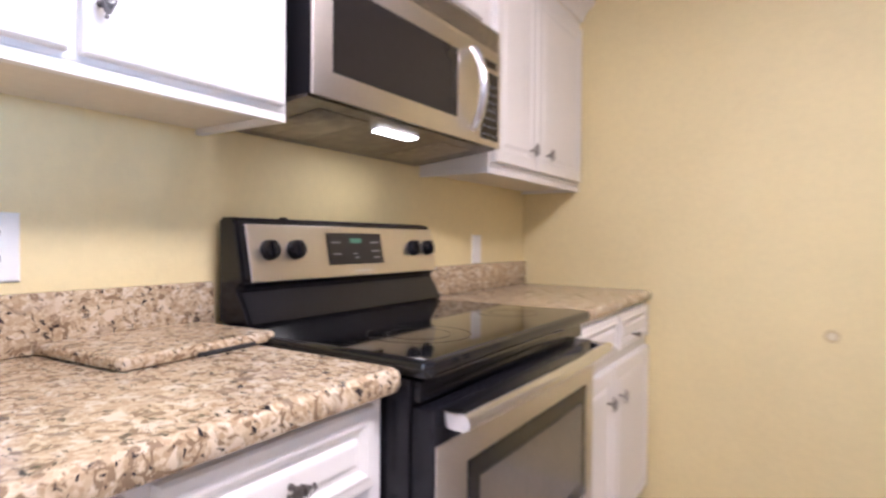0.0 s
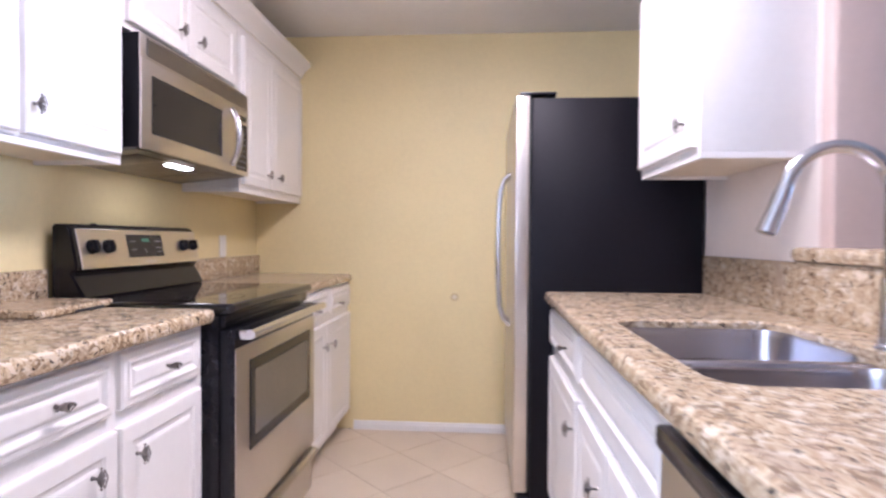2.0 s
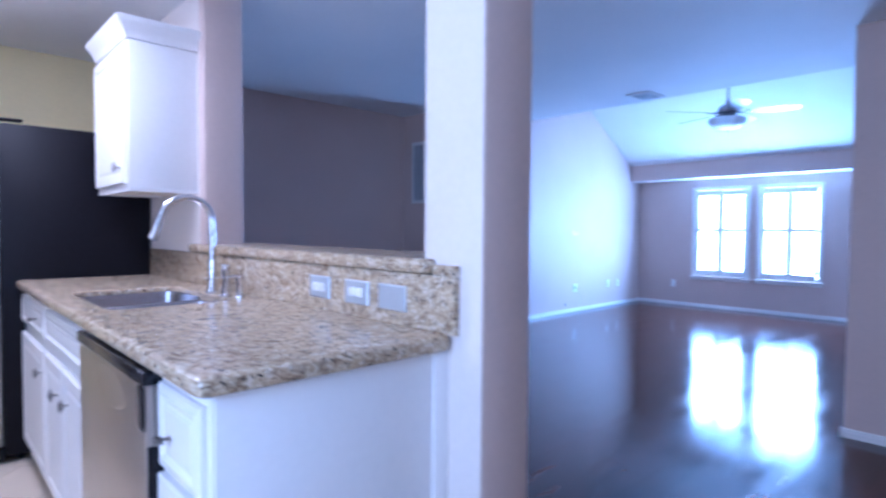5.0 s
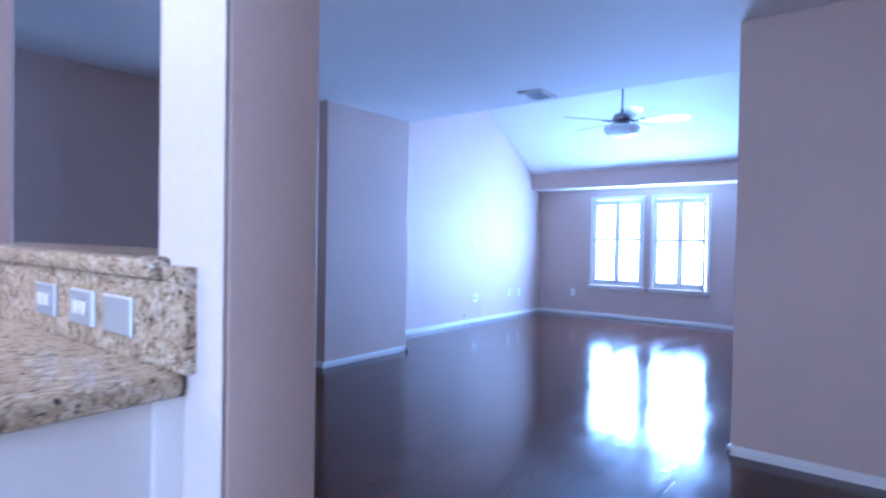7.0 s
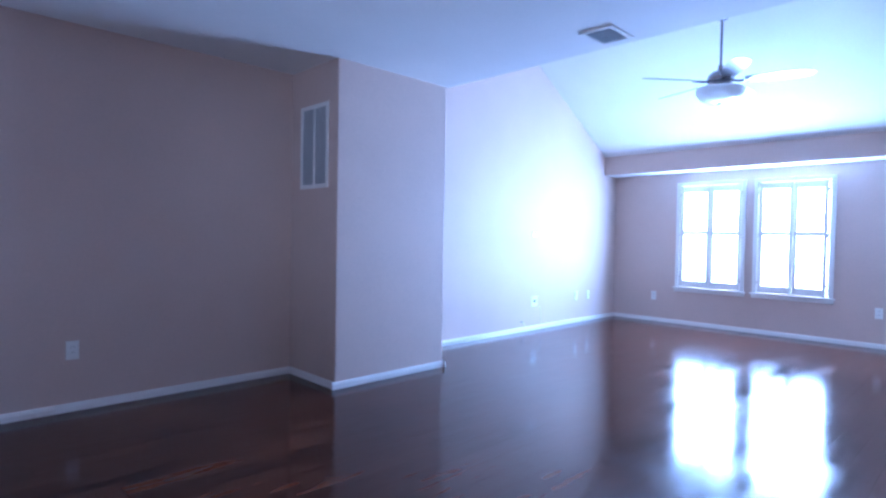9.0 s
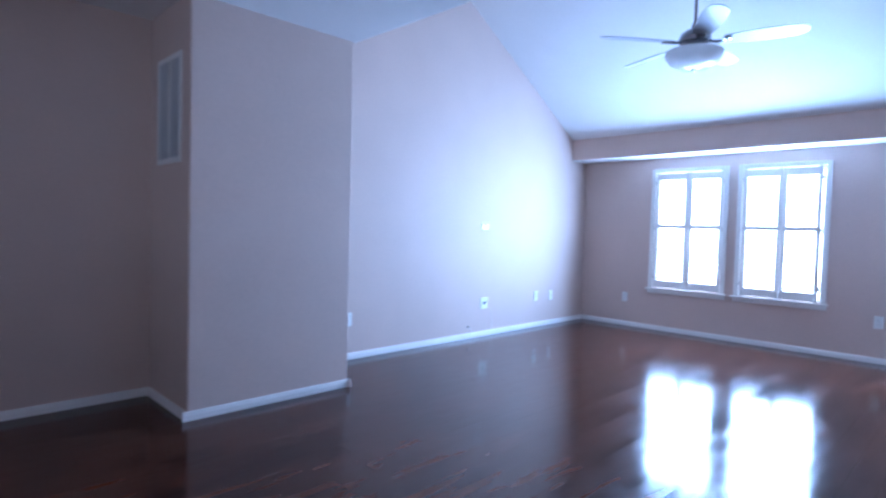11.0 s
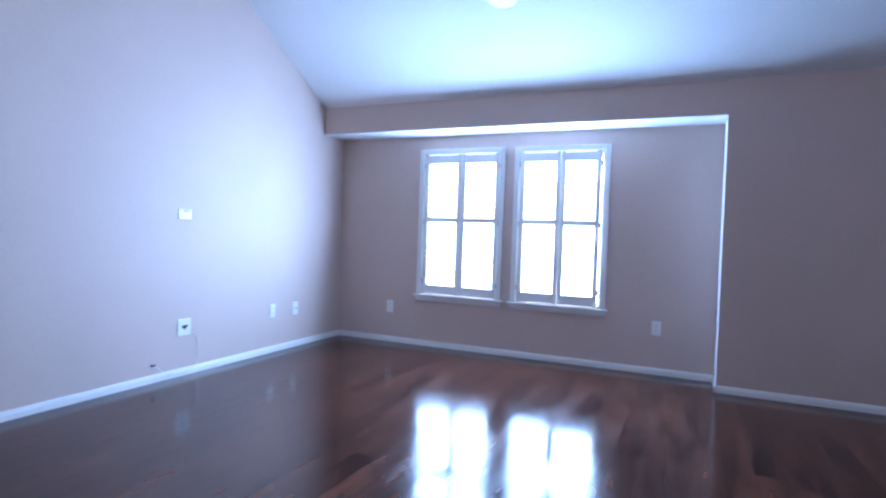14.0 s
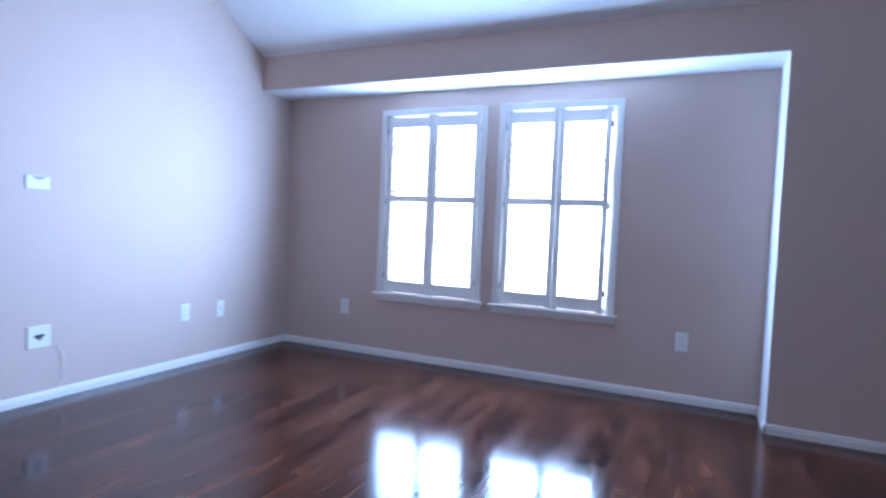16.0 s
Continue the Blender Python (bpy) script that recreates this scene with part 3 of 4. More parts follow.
def bowl(y0, y1, deep):
    bm = bmesh.new()
    loops = []
    for d, z, r in ((0.0008, 0.0, 0.068), (0.0022, 0.0, 0.065), (0.006, -0.02, 0.062), (0.012, -deep + 0.04, 0.06), (0.030, -deep + 0.008, 0.055), (0.055, -deep, 0.05)):
        loops.append([bm.verts.new((x, y, ZS + z - 0.014 * max(0.0, 1 - abs(y - 0.49) / 0.075) * (z > -0.05))) for x, y in outline(SX0 + d, y0 + d, SX1 - d, y1 - d, r, 6)])
    for a, b in zip(loops, loops[1:]):
        for k in range(len(a)):
            bm.faces.new((a[k], a[(k + 1) % len(a)], b[(k + 1) % len(a)], b[k]))
    bm.faces.new(loops[-1])
    return bm


for y0, y1 in ((SY0 + 0.004, 0.475), (0.505, SY1 - 0.004)):
    b = part("bowl", bowl(y0, y1, 0.19), SINK, sink)
    cx, cy = (SX0 + SX1) / 2, (y0 + y1) / 2
    part("drain", lathe(bmesh.new(), [(0.042, ZS - 0.1895), (0.042, ZS - 0.187), (0.034, ZS - 0.1865), (0.030, ZS - 0.1885)], 20, "z", (cx, cy, 0)), CHROME, b)
part("divider", boxed(SX0 + 0.006, 0.470, ZS - 0.06, SX1 - 0.006, 0.510, ZS - 0.004, bevel=0.014, segments=4), SINK, sink)

tap = thing("faucet", "tall satin nickel gooseneck pull-down faucet", "faucet", pose(1.218, 0.505, CT))
part("base", lathe(bmesh.new(), [(0.027, 0.0), (0.027, 0.006), (0.021, 0.010), (0.019, 0.06), (0.0175, 0.13), (0.0165, 0.135)], 20), CHROME, tap)
pts = [(0, 0, 0.132), (0, 0, 0.20), (0, 0, 0.294)]
for k in range(1, 13):
    a = math.pi * k / 12 * 0.93
    pts.append((-0.095 + 0.095 * math.cos(a), 0.02 * (1 - math.cos(a)) / 2, 0.294 + 0.095 * math.sin(a)))
part("neck", tube(bmesh.new(), pts, 0.0135, 14), CHROME, tap)
e, d = Vector(pts[-1]), (Vector(pts[-1]) - Vector(pts[-2])).normalized()
part("spray_head", tube(bmesh.new(), [e, e + d * 0.02, e + d * 0.06, e + d * 0.098, e + d * 0.102], [0.0138, 0.016, 0.0165, 0.0185, 0.015], 14), CHROME, tap)
hd = part("handle_post", lathe(bmesh.new(), [(0.021, 0.0), (0.021, 0.005), (0.0165, 0.008), (0.0165, 0.090), (0.0185, 0.094), (0.0185, 0.120), (0.013, 0.124)], 18), CHROME, tap, "side handle post", at=pose(-0.006, -0.150, 0))
part("lever", boxed(-0.085, -0.007, 0.068, 0.004, 0.007, 0.075, bevel=0.003), CHROME, hd)
sd = thing("soap_dispenser", "small satin nickel soap dispenser on the counter", "soap dispenser", pose(1.226, 0.254, CT))
part("body", lathe(bmesh.new(), [(0.020, 0.0), (0.020, 0.005), (0.0145, 0.008), (0.0145, 0.060), (0.0175, 0.064), (0.0175, 0.085), (0.012, 0.088)], 18), CHROME, sd)
part("spout", tube(bmesh.new(), [(0, 0, 0.080), (-0.03, 0, 0.083), (-0.052, 0, 0.079)], [0.007, 0.006, 0.005], 10), CHROME, sd)


# ---- range ----
def cooker():
    w, dx = 0.762, 0.590
    c = thing("range", "freestanding electric range, stainless front and black glass top", "range", left(-0.312, 0.950))
    part("body", boxed(0, 0.012, 0.05, w, dx, 0.895, bevel=0.004), BLACK, c, "black enamel body")
    for x in (0.05, w - 0.05):
        for y in (0.08, dx - 0.06):
            part("foot", lathe(bmesh.new(), [(0.018, 0), (0.018, 0.03), (0.010, 0.0505)], 10, "z", (x, y, 0)), RUBBER, c)
    top = part("cooktop", counter(-0.001, -0.030, w + 0.001, 0.560, 0.928, 0.018, None, 0.032), GLASSTOP, c, "black ceramic glass cooktop")
    for x, y, r in ((0.20, 0.135, 0.105), (0.59, 0.135, 0.078), (0.20, 0.410, 0.078), (0.59, 0.410, 0.105)):
        bm = bmesh.new()
        for q in (r, r * 0.62):
            a = [[bm.verts.new((x + s * math.cos(2 * math.pi * k / 40), y + s * math.sin(2 * math.pi * k / 40), 0.9284)) for k in range(40)] for s in (q, q - 0.003)]
            for k in range(40):
                bm.faces.new((a[0][k], a[0][(k + 1) % 40], a[1][(k + 1) % 40], a[1][k]))
        part("burner_ring", bm, BURNER, top)
    part("vent_strip", boxed(0.006, -0.006, 0.858, w - 0.006, 0.011, 0.893, bevel=0.004), BLACK, c)
    d = part("oven_door", boxed(0.004, -0.034, 0.255, w - 0.004, 0.011, 0.852, bevel=0.005), BLACK, c, "black oven door with a stainless face")
    part("face", boxed(0.006, -0.038, 0.257, w - 0.006, -0.0342, 0.796, bevel=0.0015), STEEL, d, "stainless face")
    bm = bmesh.new()
    rings(bm, 0.592, 0.280, [(0, 0.003), (0, 0), (0.002, -0.001), (0.034, -0.001), (0.038, 0.003)], 0.099, 0.466)
    part("window_frame", bm, BLACK, d, smooth=False, at=pose(0, -0.0412, 0))
    part("window_glass", boxed(0.136, -0.0425, 0.503, 0.654, -0.0385, 0.709), OVENGLASS, d, "tinted oven window")
    bm = bmesh.new()
    tube(bm, [(0.014 + 0.734 * k / 16, -0.078 - 0.022 * math.sin(math.pi * k / 16), 0.838 + 0.010 * math.sin(math.pi * k / 16)) for k in range(17)], 0.0145, 12)
    for x in (0.030, 0.732):
        box(bm, x - 0.012, -0.082, 0.822, x + 0.012, -0.0385, 0.851, 0.004)
    part("handle", bm, CHROME, d, "bowed brushed metal handle")
    dr = part("storage_drawer", boxed(0.004, -0.030, 0.060, w - 0.004, 0.011, 0.245, bevel=0.005), STEEL, c, "stainless storage drawer")
    part("grip", prism(bmesh.new(), [(-0.0305, 0.243), (-0.062, 0.238), (-0.066, 0.226), (-0.058, 0.214), (-0.0305, 0.206)], 0.03, w - 0.03, "x"), STEEL, dr)
    bm = prism(bmesh.new(), [(0.455, 0.9285), (0.566, 0.9285), (0.566, 1.160), (0.520, 1.160), (0.505, 1.148), (0.480, 1.020), (0.500, 1.006)], 0.050, w + 0.014, "x")
    bmesh.ops.bevel(bm, geom=bm.edges, offset=0.006, segments=2, affect="EDGES")
    g = part("backguard", bm, BLACK, c, "black backguard behind the burners")
    face = part("control_panel", rings(bmesh.new(), 0.705, 0.129, [(0, 0.004), (0, 0.001), (0.002, 0), (0.01, 0)]), STEEL, g, "stainless control panel", False,
                pose(0.071, 0.4775, 1.0195) @ Matrix.Rotation(radians(-11.3), 4, "X"))
    for x in (0.053, 0.128, 0.590, 0.662):
        bm = lathe(bmesh.new(), [(0.0235, 0.0), (0.0225, -0.014), (0.019, -0.020)], 20, "y")
        box(bm, -0.0045, -0.027, -0.019, 0.0045, -0.0195, 0.019, 0.002)
        part("dial", bm, BLACK, face, "black control dial", at=pose(x, -0.0005, 0.070))
    part("display", boxed(0.235, -0.0025, 0.030, 0.445, -0.0003, 0.112), DARKGLASS, face)
    for x, z, l in ((0.25, 0.086, 0.03), (0.25, 0.056, 0.03), (0.40, 0.086, 0.034), (0.40, 0.062, 0.034), (0.405, 0.045, 0.026), (0.325, 0.056, 0.014), (0.33, 0.046, 0.014)):
        part("legend", boxed(x, -0.0033, z, x + l, -0.0026, z + 0.003), LEGEND, face)
    part("clock_digits", boxed(0.318, -0.0033, 0.086, 0.362, -0.0026, 0.098), DISPLAY, face)
    part("name_bar", boxed(0.325, -0.0012, 0.010, 0.395, -0.0003, 0.015), PRINT, face)
    part("indicator", lathe(bmesh.new(), [(0.010, 1.1595), (0.010, 1.164), (0.006, 1.166)], 12, "z", (0.221, 0.555, 0)), BLACK, g)


cooker()


def microwave():
    w, z0, z1 = 0.768, 1.388, 1.738
    c = thing("microwave", "over-range stainless microwave with its underside lamp lit", "microwave", left(-0.603, 0.996))
    part("body", boxed(0, -0.0092, z0 + 0.004, w, 0.298, z1, bevel=0.003), BLACKTEX, c, "black painted case")
    f = part("front_frame", boxed(0, -0.0135, z1 - 0.072, w, -0.0094, z1, bevel=0.0015), STEEL, c)
    # no real recess: the shade behind the slats is a dark plate
    part("grille_shade", boxed(0.033, -0.0150, z1 - 0.062, w - 0.018, -0.0137, z1 - 0.008), SLOT, f, "dark plate for the shade behind the vent slats")
    for k in range(6):
        z = z1 - 0.060 + k * 0.0085
        part("grille_slat", prism(bmesh.new(), [(-0.0152, z), (-0.0195, z + 0.0015), (-0.0195, z + 0.0035), (-0.0152, z + 0.0045)], 0.035, w - 0.02, "x"), STEEL, f)
    d = part("door", boxed(0.0, -0.018, z0, 0.628, -0.0094, z1 - 0.0735, bevel=0.003), STEEL, c, "stainless door")
    part("window", boxed(0.052, -0.0195, z0 + 0.052, 0.515, -0.0175, z1 - 0.118), DARKGLASS, d, "dark door glass")
    bm = bmesh.new()
    pts = []
    for k in range(17):
        u = k / 16
        pts.append((0.590, -0.022 - 0.036 * math.sin(math.pi * u) ** 0.7, z0 + 0.030 + 0.225 * u))
    tube(bm, pts, [0.011] + [0.0125] * 15 + [0.011], 12)
    part("handle", bm, CHROME, d, "bowed silver handle")
    p = part("control_panel", boxed(0.6295, -0.016, z0, w, -0.0094, z1 - 0.0735, bevel=0.003), STEEL, c)
    part("keypad", boxed(0.645, -0.0172, z0 + 0.018, w - 0.016, -0.0157, z1 - 0.135), DARKGLASS, p)
    part("readout", boxed(0.660, -0.0172, z1 - 0.122, w - 0.028, -0.0157, z1 - 0.100), DARKGLASS, p)
    bm = bmesh.new()
    for i in range(3):
        for j in range(7):
            box(bm, 0.655 + i * 0.029, -0.0178, z0 + 0.030 + j * 0.024, 0.655 + i * 0.029 + 0.020, -0.0173, z0 + 0.030 + j * 0.024 + 0.005)
    part("key_legends", bm, material("grey_key_print", (0.16, 0.16, 0.16), 0.5), p)
    slope = pose(0, 0.002, z0 - 0.001) @ Matrix.Rotation(radians(-5.5), 4, "X")
    part("underside", prism(bmesh.new(), [(0.002, z0 + 0.0035), (0.002, z0 - 0.001), (0.296, z0 - 0.030), (0.296, z0 + 0.0035)], 0.004, w - 0.004, "x"), PEWTER, c, "dark underside")
    for x in (0.075, 0.535):
        part("filter", boxed(x, 0.04, -0.003, x + 0.155, 0.26, -0.0004, bevel=0.001), FILTER, c, "mesh grease filter", at=slope)
    part("lamp_lens", boxed(0.300, 0.058, -0.0035, 0.445, 0.090, -0.0004, bevel=0.001), LIT, c, "lit cooktop lamp lens", at=slope)


microwave()


def fridge():
    c = thing("refrigerator", "side-by-side refrigerator, black sides and stainless doors", "refrigerator")
    y0, y1 = 1.652, 2.562
    part("case", boxed(0.634, y0, 0.035, XP - 0.012, y1, 1.690, bevel=0.004), BLACKTEX, c, "textured black case")
    part("kick_grille", boxed(0.585, y0 + 0.004, 0.012, 0.634, y1 - 0.004, 0.085, bevel=0.004), BLACK, c)
    mid = 2.03
    for a, b, hy in ((y0, mid - 0.003, mid - 0.05), (mid + 0.003, y1, mid + 0.05)):
        d = part("door", boxed(0.566, a, 0.090, 0.626, b, 1.704, bevel=0.010, segments=4), STEEL, c, "stainless door")
        part("gasket", boxed(0.6262, a + 0.012, 0.10, 0.6338, b - 0.012, 1.690), RUBBER, d)
        pts = [(0.567, hy, 0.728), (0.537, hy, 0.752), (0.518, hy, 0.812), (0.510, hy, 0.95), (0.508, hy, 1.09), (0.510, hy, 1.23), (0.518, hy, 1.345), (0.537, hy, 1.398), (0.567, hy, 1.422)]
        part("handle", tube(bmesh.new(), pts, 0.0125, 12), CHROME, d, "long bowed handle")
    for a, b in ((y0 + 0.005, y0 + 0.075), (y1 - 0.075, y1 - 0.005)):
        part("hinge_cover", boxed(0.582, a, 1.7045, 0.730, b, 1.716, bevel=0.004), BLACK, c)
    for y in (y0 + 0.06, y1 - 0.06):
        part("roller", lathe(bmesh.new(), [(0.02, -0.015), (0.02, 0.015)], 12, "y", (0.70, y, 0.02)), RUBBER, c)
        part("roller", lathe(bmesh.new(), [(0.02, -0.015), (0.02, 0.015)], 12, "y", (1.24, y, 0.02)), RUBBER, c)


fridge()


def dishwasher():
    w = 0.682
    c = thing("dishwasher", "built-in stainless dishwasher with a black control edge", "dishwasher", right(0.714, 0.182))
    part("tub", boxed(0.006, 0.012, 0.09, w - 0.006, 0.56, 0.868), BLACK, c)
    d = part("door", boxed(0.008, -0.026, 0.115, w - 0.008, 0.0115, 0.835, bevel=0.004), STEEL, c, "stainless door")
    part("edge", boxed(w - 0.0078, -0.022, 0.115, w - 0.001, 0.0115, 0.700, bevel=0.002), BLACK, d)
    part("control_edge", boxed(0.008, -0.034, 0.8355, w - 0.001, 0.0115, 0.868, bevel=0.006), BLACK, c, "black glossy control edge")
    part("corner_cap", boxed(w - 0.040, -0.036, 0.735, w + 0.001, -0.0262, 0.835, bevel=0.006), BLACK, d)
    bm = bmesh.new()
    a = []
    for s, y in ((1.0, -0.0262), (0.93, -0.0285), (0.80, -0.027)):
        a.append([bm.verts.new((w / 2 + 0.02 + 0.17 * s * math.cos(2 * math.pi * k / 36), y, 0.775 + 0.052 * s * math.sin(2 * math.pi * k / 36))) for k in range(36)])
    for u, v in zip(a, a[1:]):
        for k in range(36):
            bm.faces.new((u[k], u[(k + 1) % 36], v[(k + 1) % 36], v[k]))
    bm.faces.new(a[-1])
    bmesh.ops.recalc_face_normals(bm, faces=bm.faces)
    part("handle_pocket", bm, STEEL, d, "oval pressed handle pocket")
    part("toe_panel", boxed(0.008, 0.06, 0.0, w - 0.008, 0.075, 0.088), BLACK, c)


dishwasher()


# ---- plates on the walls ----
def plate(name, label, where, w=0.070, h=0.115, kind="duplex", mat=PLASTIC, group="outlets", category="outlet"):
    """A cover plate in the local xz plane, front towards -y, its middle at the origin."""
    c = thing(name, label, category, where, group)
    part("cover", rings(bmesh.new(), w, h, [(0, 0.0), (0, -0.003), (0.003, -0.006), (0.006, -0.0065)], -w / 2, -h / 2), mat, c, smooth=False)
    if kind == "duplex":
        for z in (-0.019, 0.019):
            bm = lathe(bmesh.new(), [(0.0165, -0.0066), (0.0165, -0.0085), (0.0155, -0.009)], 16, "y", (0, 0, z))
            s = part("socket", bm, PLASTIC, c)
            for x in (-0.006, 0.006):
                part("slot", boxed(x - 0.0012, -0.0096, z - 0.001, x + 0.0012, -0.0091, z + 0.008), SLOT, s)
    elif kind == "gfci":
        s = part("socket", boxed(-0.0165, -0.009, -0.033, 0.0165, -0.0066, 0.033, bevel=0.001), PLASTIC, c)
        for z in (-0.021, 0.021):
            for x in (-0.006, 0.006):
                part("slot", boxed(x - 0.0014, -0.0096, z - 0.002, x + 0.0014, -0.0091, z + 0.007), SLOT, s)
            part("slot", lathe(bmesh.new(), [(0.0028, -0.0091), (0.0028, -0.0096)], 8, "y", (0, 0, z - 0.009)), SLOT, s)
        for z in (-0.006, 0.003):
            part("button", boxed(-0.008, -0.0102, z, 0.008, -0.0091, z + 0.005, bevel=0.0005), PLASTIC, s)
    elif kind == "rocker":
        for x in (-0.019, 0.019):
            part("rocker", boxed(x - 0.0155, -0.011, -0.014, x + 0.0155, -0.0066, 0.014, bevel=0.002), PLASTIC, c, "white switch rocker")
    elif kind == "coax":
        part("jack", lathe(bmesh.new(), [(0.006, -0.0066), (0.006, -0.014), (0.004, -0.0145)], 10, "y"), CHROME, c)
    elif kind == "open":
        part("cut_out", prism(bmesh.new(), [(-0.026, 0.012), (0.024, 0.016), (0.028, 0.006), (0.012, -0.008), (0.006, -0.022), (-0.004, -0.012), (-0.022, -0.002)], -0.0069, -0.0063), SLOT, c, "ragged dark opening")
    elif kind == "tv":
        part("shade", prism(bmesh.new(), [(-0.03, 0.030), (0.045, 0.034), (0.030, 0.022), (0.0, 0.012), (-0.02, 0.020)], -0.0069, -0.0063), material("old_patch", (0.45, 0.43, 0.42), 0.8), c, "torn paint patch")
    for z in ((-0.045, 0.045) if h > w else ()):
        part("screw", lathe(bmesh.new(), [(0.0028, -0.0066), (0.0024, -0.0075)], 8, "y", (0, 0, z)), mat, c)
    return c


NF = lambda x, z: pose(x, YN - 0.0005, z)                       # on the north wall
EF = lambda y, z: pose(XE - 0.0005, y, z, 0, 0, -90)             # on the window wall
plate("outlet", "white GFCI outlet above the granite backsplash", left(XL + 0.0005, 0.606, 1.097), 0.074, 0.115, "gfci")
plate("light_switch", "white switch plate near the kitchen corner", left(XL + 0.0005, 2.180, 1.078), 0.070, 0.112, "blank")
for y, kind, lab in ((-0.205, "rocker", "grey metal plate with two white switches in the backsplash"), (-0.417, "rocker", "grey metal plate with two white switches in the backsplash"), (-0.588, "blank", "blank grey metal plate in the granite backsplash")):
    plate("wall_plate", lab, right(1.2995, y, 0.992), 0.122, 0.072, kind, GREY, "backsplash plates", "wall plate")
plate("outlet", "white duplex outlet low on the dining wall", NF(2.607, 0.374))
plate("outlet", "white duplex outlet low on the wall behind the pier", NF(5.595, 0.333))
plate("wall_plate", "white cover plate with a torn patch where a screen hung", NF(7.289, 1.142), 0.115, 0.072, "tv", group="wall plates", category="wall plate")
plate("wall_plate", "white pass-through plate with a ragged dark opening", NF(7.303, 0.342), 0.115, 0.118, "open", group="wall plates", category="wall plate")
plate("outlet", "white duplex outlet low on the north wall", NF(8.215, 0.356))
plate("wall_plate", "narrow white cable plate with a coaxial jack", NF(8.515, 0.348), 0.070, 0.115, "coax", group="wall plates", category="wall plate")
plate("outlet", "white duplex outlet under the windows", EF(2.156, 0.346))
plate("outlet", "white duplex outlet beside the windows", EF(-0.284, 0.371))
ring = thing("round_cover", "small round tan cover on the yellow wall", "cover", pose(0.277, YB - 0.0005, 0.786))
part("rim", lathe(bmesh.new(), [(0.024, 0), (0.024, -0.004), (0.020, -0.006), (0.013, -0.004)], 20, "y"), material("tan_cap", (0.62, 0.50, 0.27), 0.4), ring)
part("centre", lathe(bmesh.new(), [(0.012, -0.0041), (0.011, -0.0055)], 16, "y"), material("pale_cap", (0.74, 0.66, 0.48), 0.4), ring)
cable = thing("cable", "thin white cable lying along the baseboard", "cable")
part("wire", tube(bmesh.new(), [(7.06, YN - 0.004, 0.125), (7.075, YN - 0.018, 0.100), (7.12, YN - 0.030, 0.058), (7.19, YN - 0.046, 0.020), (7.28, YN - 0.052, 0.012), (7.36, YN - 0.044, 0.030), (7.412, YN - 0.024, 0.085), (7.430, YN - 0.012, 0.16), (7.424, YN - 0.0085, 0.235), (7.385, YN - 0.0085, 0.295)], 0.0024, 8), PLASTIC, cable)
part("clip", boxed(7.045, YN - 0.012, 0.110, 7.075, YN - 0.0005, 0.122, bevel=0.003), SLOT, cable)
klamp = thing("ceiling_light", "long box kitchen ceiling light with an opal diffuser, lit", "ceiling light", pose(0.42, 0.78, KC))
bm = bmesh.new()
for a in ((-0.20, -0.53, -0.17, 0.53), (0.17, -0.53, 0.20, 0.53), (-0.17, -0.53, 0.17, -0.50), (-0.17, 0.50, 0.17, 0.53)):
    box(bm, a[0], a[1], -0.06, a[2], a[3], -0.0005, 0.004)
part("frame", bm, PLASTIC, klamp, "white frame", smooth=False)
part("diffuser", boxed(-0.169, -0.499, -0.072, 0.169, 0.499, -0.050, bevel=0.008), glow("lit_opal_diffuser", (1.0, 0.82, 0.62), 3), klamp)
# made-up window, never in view, to house the west fill lamp
fillwin = tagged(new("unseen_window"), "unseen white window frame added round the west fill lamp", "", "", "structure")
bm = bmesh.new()
for a in ((-2.248, 0.902, -2.19, 1.998), (-1.01, 0.902, -0.952, 1.998), (-2.19, 0.902, -1.01, 0.96), (-2.19, 1.94, -1.01, 1.998), (-2.19, 1.43, -1.01, 1.47)):
    box(bm, XL - 0.10, a[0], a[1], XL - 0.05, a[2], a[3])
part("frame", bm, TRIM, fillwin, smooth=False)


# ---- living room ----
structure("backdrop", boxed(12.0, -7, -4, 12.02, 10, 9), glow("overcast_sky_glow", (0.80, 0.91, 1.0), 13.0), "bright overcast distance")


